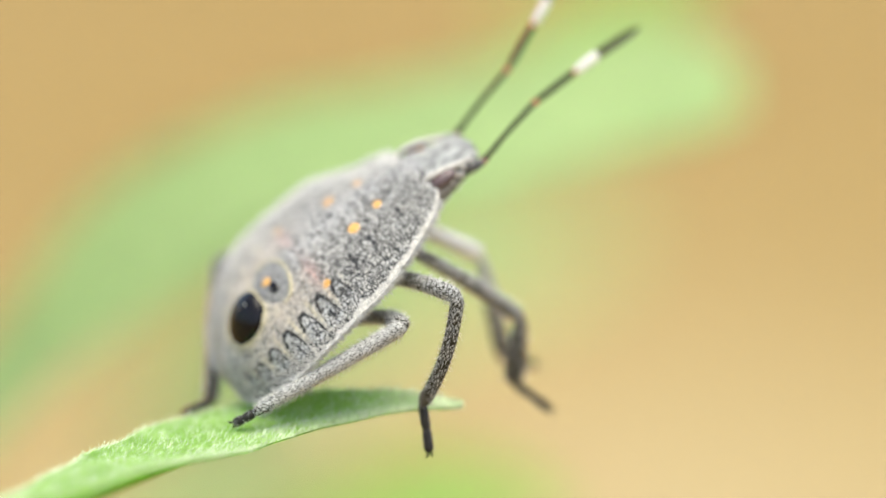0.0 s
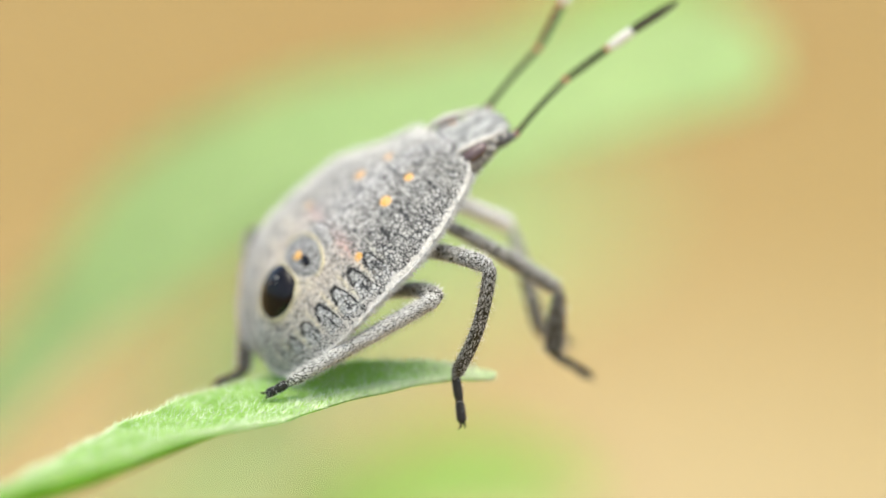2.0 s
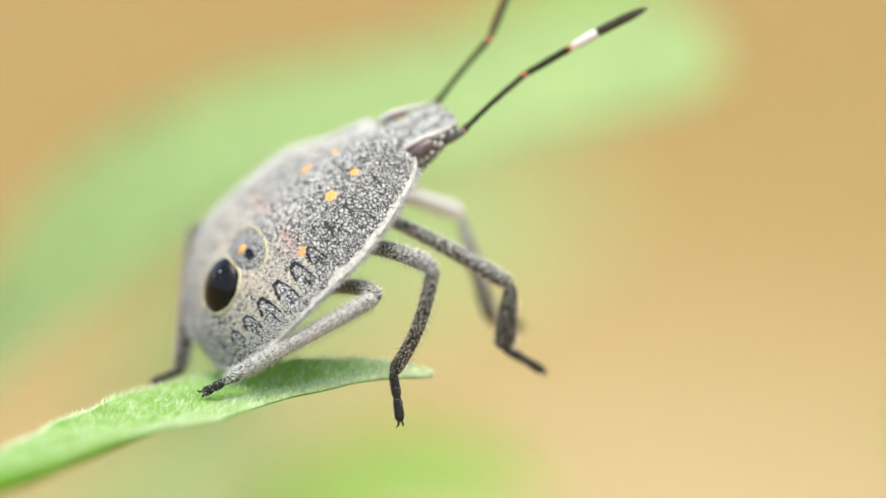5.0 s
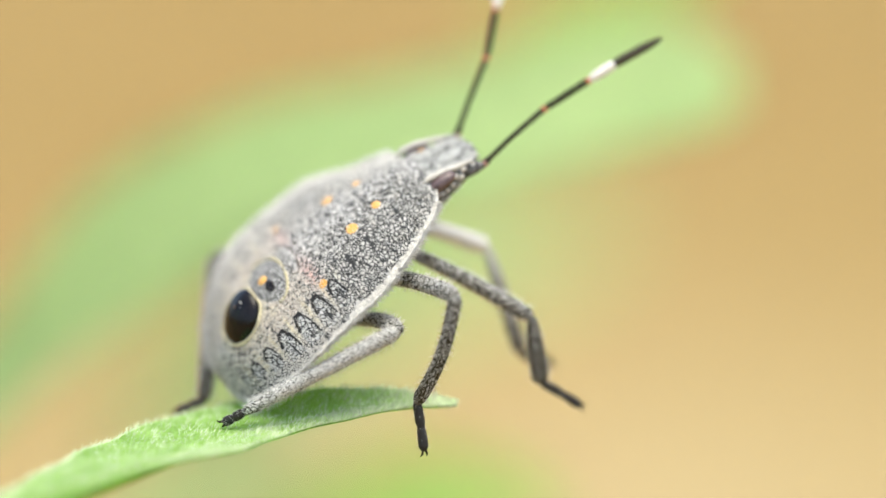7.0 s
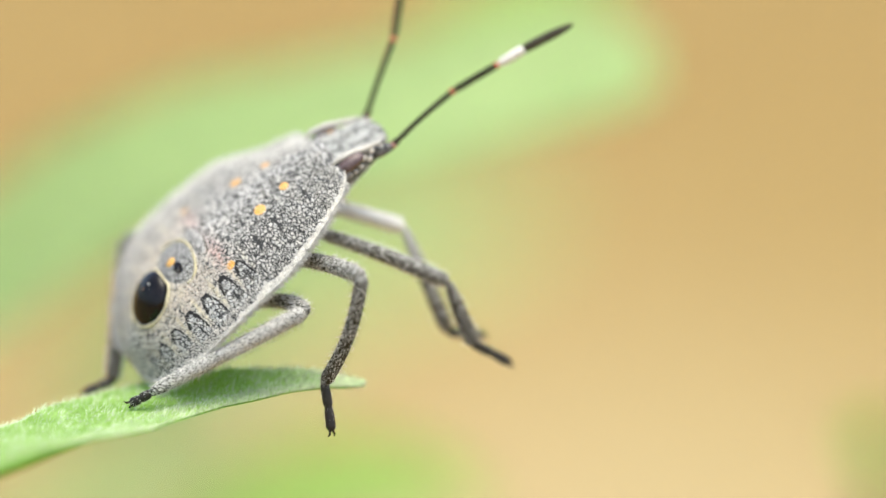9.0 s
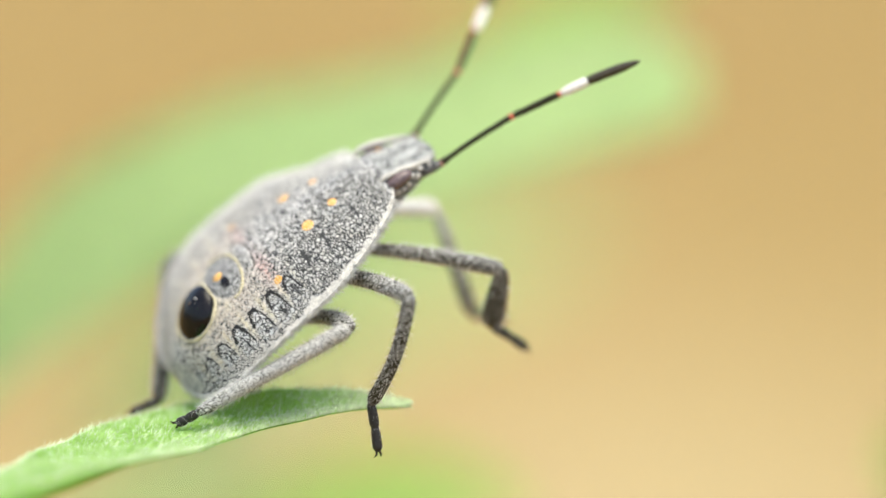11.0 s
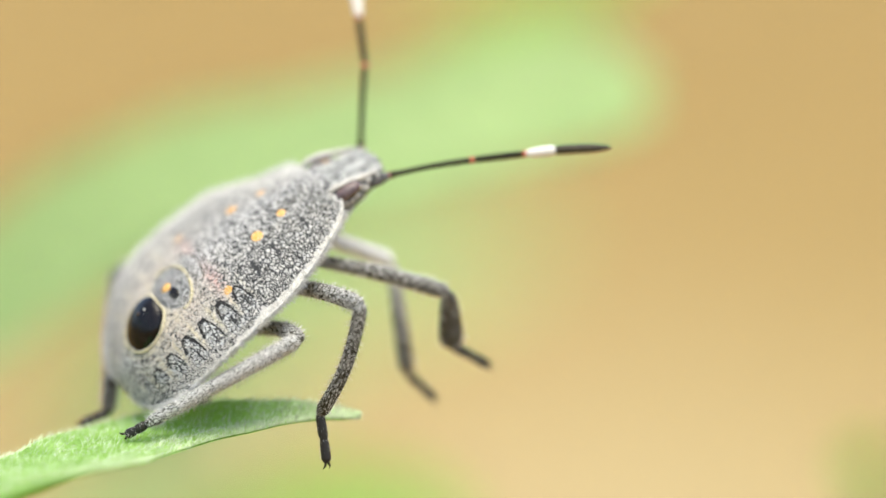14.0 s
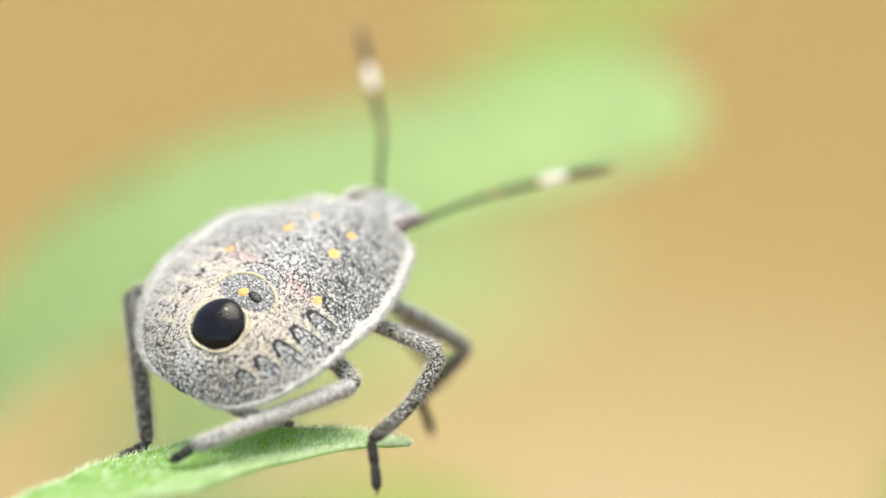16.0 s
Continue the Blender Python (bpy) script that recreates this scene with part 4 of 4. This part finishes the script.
# ---- how the insect moves ----
# azimuth and elevation, in degrees in body space, of each segment: time, then pairs from the root outwards
RIGHT_ANTENNA_early = [(0, 18.4, -0.3, 9.8, -6.7),
    (0.2, 14.8, -3.5, 0.8, 1.2),
    (0.3, 14.3, -5.9, 1.2, 1.7),
    (0.5, 24.2, -2.6, 13.8, -6.9),
    (0.7, 24.8, -9.8, 10.1, -0.1),
    (0.8, 21.4, -6.6, 5.6, 2.4),
    (1, 20.9, -3.6, 11.3, -8.2),
    (1.2, 18.1, -4.3, 2.7, 2.8),
    (1.3, 23.5, -7.7, 3.1, 3.1),
    (1.5, 15, -1.5, 0.9, -2.8),
    (1.7, 18.5, -8.6, -0.4, -0.8),
    (1.8, 16.7, -7, -0.1, -0.1),
    (2, 22.2, -5.2, -8.1, 6),
    (2.2, 18.1, -5.2, -0, 0.3),
    (2.5, 20, -1.9, 1.6, -4.2),
    (2.7, 18.7, -7, 0.1, -0.6),
    (3, 12.4, -1.7, -10.3, 0.2),
    (3.2, 15.2, -7.6, -0.4, -1.8),
    (3.5, 12.3, -1.4, -10.1, 0.6),
    (3.7, 13.9, -6.9, -0.1, -1.2),
    (4, 17.8, -5, -9.3, 2.3),
    (4.2, 17.3, -7.5, 0.6, -0.7),
    (4.5, 14, -2.3, -9.3, 1.1),
    (4.7, 13.9, -6.9, -1.3, -2.6),
    (5, 6.7, 2.8, -10.8, 1.4),
    (5.2, 21.4, -9, 0.7, 1.3)]
RIGHT_ANTENNA_late = [(7.5, 10, 0.3, -4.7, -1),
    (8, 12.9, -0.5, -5.6, -0.1),
    (8.2, 19.5, -7, -1.2, -1.1),
    (8.5, 6.3, -2.9, -13, -1.5),
    (9, 13.6, -2.7, -9.9, 1.8),
    (11.5, -8.4, 3.8, -14.6, -1.5),
    (11.7, 14.5, -2.8, -0.5, 2.7),
    (11.8, 26.1, -1.4, 7.7, 12.3),
    (12, 30.2, 8.9, 28.6, -1.1),
    (12.2, 23.9, 2.9, 9.3, 14.2),
    (12.3, 22.2, -0.2, 5.3, 9.8),
    (12.5, 4, 2.5, -11.8, 2),
    (12.7, 11.1, -2.2, -2.6, -0.1),
    (12.8, 16.8, -3.8, -0.6, 2.5),
    (13, 27, 2.3, 15.9, -0.6),
    (13.2, 22.7, 3.4, 7.8, 12.9),
    (13.3, 22.2, 0.7, 5.7, 10.9),
    (13.5, 12.7, 4.8, 2.3, 2),
    (13.7, -10, -15, -15.7, -14.4),
    (13.8, -8.5, -21.2, -21.7, -21.4),
    (14, -23.1, -12.6, -26.8, -14.5),
    (14.2, 10.7, -0.1, -3.6, 4.1),
    (14.3, 30.6, 5.2, 13.6, 23.2),
    (14.5, -0.4, 10.5, -11.1, 12.1),
    (14.7, -3.6, -11.3, -17, -8.5),
    (14.8, -6.7, -10.9, -18.7, -10),
    (15, 18.6, 9.5, 0.6, 15.6),
    (15.2, 6.7, 10, -2.3, 14.7),
    (15.3, -8.1, 6.2, -12.2, 6.2),
    (15.5, -10.6, -26.5, -16.6, -21.7),
    (15.7, 1.3, -50.5, -16, -38.5),
    (15.8, -3.7, -54.4, -10.1, -49.3),
    (16, -15.6, 1.9, -23.1, 2.6)]
LEFT_ANTENNA_early = [(0, 12, 9, 14.6, 18.5),
    (0.2, 19.2, 3.2, 17.1, 16.1),
    (0.3, 27.5, -3.7, 14.6, 17),
    (0.5, 18, 2.9, 19.2, 16),
    (0.7, 27.8, -5.4, 13.4, 15.6),
    (0.8, 23.1, 0, 14.5, 16.7),
    (1, 21.9, -1.6, 13.9, 23.1),
    (1.2, 26.5, -0.3, 15.8, 15.1),
    (1.3, 21.3, -1.9, 31.2, 6.9),
    (1.5, 19.1, 1.5, 20.1, 13.9),
    (1.7, 23.8, -3.3, 15, 16.8),
    (1.8, 24.7, -3.4, 22.4, 10.7),
    (2, 18.7, 0.9, 19.2, 15.6),
    (2.2, 18.6, 1.8, 27.5, 5.1),
    (2.5, 13.9, 7.1, 24, 5),
    (2.7, 21.9, -1.1, 31.6, 2.2),
    (3, 14.6, 4.8, 21.3, 12.9),
    (3.2, 20.4, 0.1, 15.7, 16.7),
    (3.5, 14.1, 6.4, 14.2, 19.7),
    (3.7, 16, 4.1, 15.2, 16.4),
    (4, 14.4, 7.8, 21, 15.2),
    (4.2, 22, 0.6, 24.9, 10.4),
    (4.5, 18.3, 5.2, 21.5, 11.4),
    (4.7, 18.7, 2.9, 45.2, 2.1),
    (5, 8.2, 12.4, 29.7, 15.5),
    (5.2, 20, -0.9, 14.5, 17)]
LEFT_ANTENNA_late = [(7.5, 25.9, 26.4, 42.4, 24),
    (8, 21.7, 27.4, 39.6, 28.7),
    (8.2, 28.9, 18.7, 45.2, 13.8),
    (8.5, 23, 28.6, 44.5, 18.6),
    (9, 25.7, 24.4, 43.3, 20.9),
    (11.5, 24.8, 4.4, 36.8, 5.1),
    (11.7, 32.8, 10.3, 45.7, 9.4),
    (11.8, 41.6, 18.8, 53.6, 19.6),
    (12, 40.3, 41, 49.9, 33.6),
    (12.2, 35.3, 23.9, 48.8, 23.1),
    (12.3, 28.8, 8.8, 44.2, 9.4),
    (12.5, 26.1, 0.2, 31.8, 3.4),
    (12.7, 32.8, 28.8, 48.8, 23.4),
    (12.8, 38.8, 37.1, 56.2, 29.4),
    (13, 37.2, 41.2, 44.1, 43.3),
    (13.2, 27.3, 20.9, 32.2, 33.8),
    (13.3, 29.4, 9.9, 26.1, 29.9),
    (13.5, 26, 6.9, 30.9, 19.5),
    (13.7, 30.3, 2.1, 27.5, 22.2),
    (13.8, 35.5, 14.2, 36.2, 36.5),
    (14, 39, 37.6, 57.7, 26.6),
    (14.2, 29.9, 5.9, 27.5, 23),
    (14.3, 27.2, -7.1, 19.8, 6.5),
    (14.5, 33.1, 42, 48.4, 32.9),
    (14.7, 34.3, 26.9, 52.9, 24.3),
    (14.8, 34.6, 7.6, 45.2, 14.8),
    (15, 34.1, -3.2, 44.6, 4.8),
    (15.2, 38.3, 13.5, 51.7, 10.7),
    (15.3, 36.5, 15.2, 46, 24.4),
    (15.5, 33.8, -2.9, 48, -3),
    (15.7, 34.2, 3.7, 48.6, 2.7),
    (15.8, 48.7, 20, 57.3, 47.9),
    (16, 38.5, 12, 52.7, 17.3)]
RIGHT_FRONT_early = [(0, -41.4, -59.5, -167.4, -50.6, -63.5, -48.9),
    (1.5, -47.7, -52.7, -168.6, -54.8, -42.2, -58.4),
    (3.5, -41.6, -58.3, -173.7, -54.2, -36.1, -61.9),
    (5, -53.5, -43.1, -171.9, -55.4, -46.6, -53.2),
    (8, -53.3, -41.9, -137.3, -64.1, -54.9, -43.9),
    (8.5, -49.8, -39.8, -140.1, -62.8, -47, -42.2),
    (9, -46.1, -37.4, -118.2, -66.4, -24.5, -61)]
RIGHT_FRONT_late = [(11.5, -33.8, -28, -203.5, -54.9, -27.8, -63.8),
    (12, -36.3, -29.6, -199.5, -47.7, -23.4, -58.1),
    (12.5, -34.1, -28.4, -203.1, -45.2, -37.2, -53.8),
    (13, -39.1, -33.3, -194.4, -65, -44.6, -38.4),
    (13.5, -40.4, -41.7, -184, -68.7, -22.1, -56.8),
    (14, -39.9, -30.8, -200.3, -72, -25, -58.4),
    (14.5, -35.1, -26.3, -197.7, -49.3, -57.9, -41.3),
    (15, -26.3, -29.5, -195.6, -40.9, -41.7, -62.8),
    (15.5, -45.8, -19.1, -200.3, -57.3, -26.2, -52.4),
    (15.7, -36, -24.6, -187.8, -45.3, -33.2, -46.5),
    (16, -46.9, -30.1, -201.5, -39, -64.1, -65.9)]
LEFT_FRONT_early = [(0, -21.1, -54.9, -138.3, -62.1, -2.1, -50.4),
    (1.5, -19.4, -54.3, -123, -48.8, 2.6, -59.2),
    (3.5, -11.5, -55, -124.1, -50.1, 0.6, -50.6),
    (5, -10.9, -51.6, -123, -54.2, 3.2, -51.4),
    (8, -27.2, -45.6, -113.9, -50.4, -13, -57.4),
    (8.5, -16.6, -47, -110.5, -50.7, -33.1, -49.2),
    (9, -38.8, -32.8, -110, -52, -14.5, -39.6)]
LEFT_FRONT_late = [(11.5, 10.2, -38.3, -121.5, -62.3, -2.9, -47.8),
    (12, 6.4, -41.1, -128, -71.9, 18.5, -57.3),
    (12.5, 13, -37.8, -130.1, -67.3, 3.5, -54.6),
    (13, -4.8, -46.9, -94.6, -76.8, -3.6, -52.4),
    (13.5, -4.4, -40.8, -114, -52.3, -4.4, -55.7),
    (14, -28.3, -43.2, -132.1, -49.2, -70.9, -48.4),
    (14.5, 23.3, -36.2, -131.3, -71.1, 44.1, -52),
    (15, 29.5, -37.1, -117.6, -67.8, 40.9, -55.1),
    (15.5, 24.1, -53.5, -165.8, -77.3, 26.5, -51.3),
    (16, -38.9, -33.1, -10, -56.5, -19, -61.9)]


def way(az, el):
    a, e = radians(az), radians(el)
    return Vector((math.cos(e) * math.cos(a), math.cos(e) * math.sin(a), math.sin(e)))


def aim(at, towards, up=(0, 0, 1)):
    """The pose of a segment that starts at at (mm, body space) and points along towards."""
    x = Vector(towards).normalized()
    y = Vector(up).cross(x).normalized()
    z = x.cross(y)
    m = Matrix((x, y, z)).transposed().to_4x4()
    m.translation = Vector(at) * MM
    return m


def pose_at(ob, t):
    """The keyed pose of ob at t seconds."""
    keys = ob.animation_data
    got = {}
    for c in keys.action.layers[0].strips[0].channelbag(keys.action_slot).fcurves:
        got[c.data_path, c.array_index] = c.evaluate(1 + t * FPS)
    q = Matrix.LocRotScale(Vector([got["location", i] for i in range(3)]), Euler((0, 0, 0)), None)
    w = [got["rotation_quaternion", i] for i in range(4)]
    from_q = Vector(w).normalized()
    a, b, c, d = from_q
    r = Matrix(((1 - 2 * (c * c + d * d), 2 * (b * c - a * d), 2 * (b * d + a * c)), (2 * (b * c + a * d), 1 - 2 * (b * b + d * d), 2 * (c * d - a * b)), (2 * (b * d - a * c), 2 * (c * d + a * b), 1 - 2 * (b * b + c * c))))
    return q @ r.to_4x4()


def between(rows, t):
    a = np.array(rows, float)
    return [float(curve_at(np.array([t]), a[:, 0], a[:, k])[0]) for k in range(1, a.shape[1])]


TICKS = [i / 10 for i in range(161)]


def planted(segments, hip, knee_hint, ankle, toe, lengths, step=(15.0, 15.9, (0, 0, 0))):
    """Keys a standing leg: the foot stays on the leaf while the body moves."""
    rows = [[], [], []]
    fl, tl, sl = lengths
    for t in TICKS:
        inv = pose_at(bug, t).inverted()
        h = Vector(hip)
        s = min(max((t - step[0]) / (step[1] - step[0]), 0.0), 1.0)
        gone = Vector(step[2]) * (s * s * (3 - 2 * s)) * MM
        n = (inv @ (Vector(ankle) + gone)) * 1000
        e = (inv @ (Vector(toe) + gone)) * 1000
        d = n - h
        gap = min(d.length, (fl + tl) * 0.999)
        along = (fl * fl - tl * tl + gap * gap) / (2 * gap)
        out = math.sqrt(max(fl * fl - along * along, 0.0))
        u = d.normalized()
        hint = Vector(knee_hint) - h
        side = (hint - u * hint.dot(u)).normalized()
        k = h + u * along + side * out
        rows[0].append((t, aim(h, k - h, side)))
        rows[1].append((t, aim(k, n - k, side)))
        rows[2].append((t, aim(n, e - n, side)))
    for ob, r in zip(segments, rows):
        walk(ob, r)


def waving(segments, hip, table, lengths):
    """Keys a lifted leg or an antenna by the directions of its segments."""
    rows = [[] for _ in segments]
    for t in TICKS:
        v = between(table, t)
        p = Vector(hip)
        for i in range(len(segments)):
            d = way(v[2 * i], v[2 * i + 1])
            rows[i].append((t, aim(p, d)))
            p = p + d * lengths[i]
    for ob, r in zip(segments, rows):
        walk(ob, r)


HIND, HIND_L, MID, MID_L, FRONT_R, FRONT_L = (3.29, 5.53, 0.75), (3.25, 5.24, 0.95), (4.41, 4.01, 1.55), (3.1, 3.3, 0.9), (4.55, 2.25, 1.5), (3.9, 3.7, 1.2)
# hind left leg painted darker as if shaded, front left paler as if lit
hind_right, hind_left = build_leg(bug, "hind", HIND), build_leg(bug, "hind", HIND_L, -0.26)
mid_right, mid_left = build_leg(bug, "middle", MID), build_leg(bug, "middle", MID_L)
front_right, front_left = build_leg(bug, "front", FRONT_R), build_leg(bug, "front", FRONT_L, 0.3)
antenna_right, antenna_left = build_antenna(bug), build_antenna(bug)


def motions():
    walk(bug, [
        (0, pose(0, 0, 0.45002, 20.11, -34.02, 16.19)),
        (0.5, pose(0.00009, 0.00001, 0.44997, 19.94, -34.29, 15.22)),
        (1, pose(0.00001, 0.00001, 0.45001, 20.2, -34.32, 15.37)),
        (1.5, pose(0.00002, 0.00003, 0.45001, 20.89, -34.58, 15.04)),
        (2, pose(-0.00003, -0, 0.44993, 19.7, -33.99, 16.52)),
        (2.5, pose(0.0001, 0.00002, 0.44998, 20, -33.36, 15.27)),
        (3, pose(0.00015, 0.00004, 0.45006, 21.07, -33.99, 14.38)),
        (3.5, pose(0.00009, 0.00005, 0.45018, 21.52, -33.59, 14.1)),
        (4, pose(0.0001, 0.00004, 0.45009, 21.02, -33.66, 14.72)),
        (4.5, pose(0.00015, 0.00006, 0.45012, 20.98, -33.79, 13.98)),
        (5, pose(0.00019, 0.00003, 0.45007, 20.06, -33.2, 15.42)),
        (7.5, pose(0.00005, -0, 0.45001, 21.36, -32.9, 15.39)),
        (8, pose(0.00004, 0.00002, 0.45007, 21.36, -33.03, 15.16)),
        (8.5, pose(0, 0, 0.45006, 21.72, -32.68, 15.11)),
        (9, pose(0.0001, -0, 0.44998, 20.7, -32.84, 15.21)),
        (11.5, pose(0.00008, 0.00002, 0.45018, 19.46, -31.64, 16.6)),
        (12, pose(0.00001, 0.00001, 0.45018, 19.84, -31.83, 17.25)),
        (12.5, pose(0.00002, 0.00002, 0.45016, 19.11, -31.57, 16.69)),
        (13, pose(-0.00005, 0.00001, 0.45022, 19.19, -32.18, 16.9)),
        (13.5, pose(0.00001, -0.00001, 0.45022, 19.17, -31.52, 17.97)),
        (14, pose(0.00006, -0.00002, 0.45018, 18.81, -31.01, 18.47)),
        (14.5, pose(0, -0.00008, 0.45013, 16.56, -29.42, 22.7)),
        (15, pose(0.00001, -0.00011, 0.45022, 17.4, -28.47, 23.64)),
        (15.5, pose(0.00027, -0.0002, 0.45058, 18.41, -24.61, 30.93)),
        (16, pose(0.00095, -0.00036, 0.45108, 20.51, -15.24, 49.04)),
    ])
    planted(hind_right, (2.6, -1.21, -1.72), (3.16, -5.05, -0.56), (0.00043, -0.00245, 0.44737), (-0.00008, -0.00232, 0.44706), HIND, (5.2, 7.3, (-0.13, 0, -0.03)))
    planted(hind_left, (1.59, 1.27, -1.66), (2.49, 4.68, -0.65), (-0.00110, 0.00100, 0.44693), (-0.00202, 0.00083, 0.44654), HIND_L, (15.3, 15.95, (-0.38, 0, 0)))
    planted(mid_right, (4.09, -0.92, -1.12), (5.71, -5.63, -0.41), (0.00579, -0.00174, 0.44757), (0.00605, -0.00207, 0.44602), MID, (15.3, 15.95, (0.42, 0, -0.28)))
    planted(mid_left, (3.3, 1.3, -1.5), (3.6, 6.3, -0.8), (0.00200, 0.00127, 0.44736), (0.00185, 0.00117, 0.44690), MID_L, (15.2, 15.9, (1.4, 0.2, 0)))
    waving(front_right, (5.5, -1.1, -0.9), RIGHT_FRONT_early + RIGHT_FRONT_late, FRONT_R)
    waving(front_left, (5.5, 1.1, -0.9), LEFT_FRONT_early + LEFT_FRONT_late, FRONT_L)
    waving(antenna_right, (9.06, -0.98, 0.0), RIGHT_ANTENNA_early + RIGHT_ANTENNA_late, (ANT1, 0))
    waving(antenna_left, (9.06, 0.98, 0.0), LEFT_ANTENNA_early + LEFT_ANTENNA_late, (ANT1, 0))


motions()
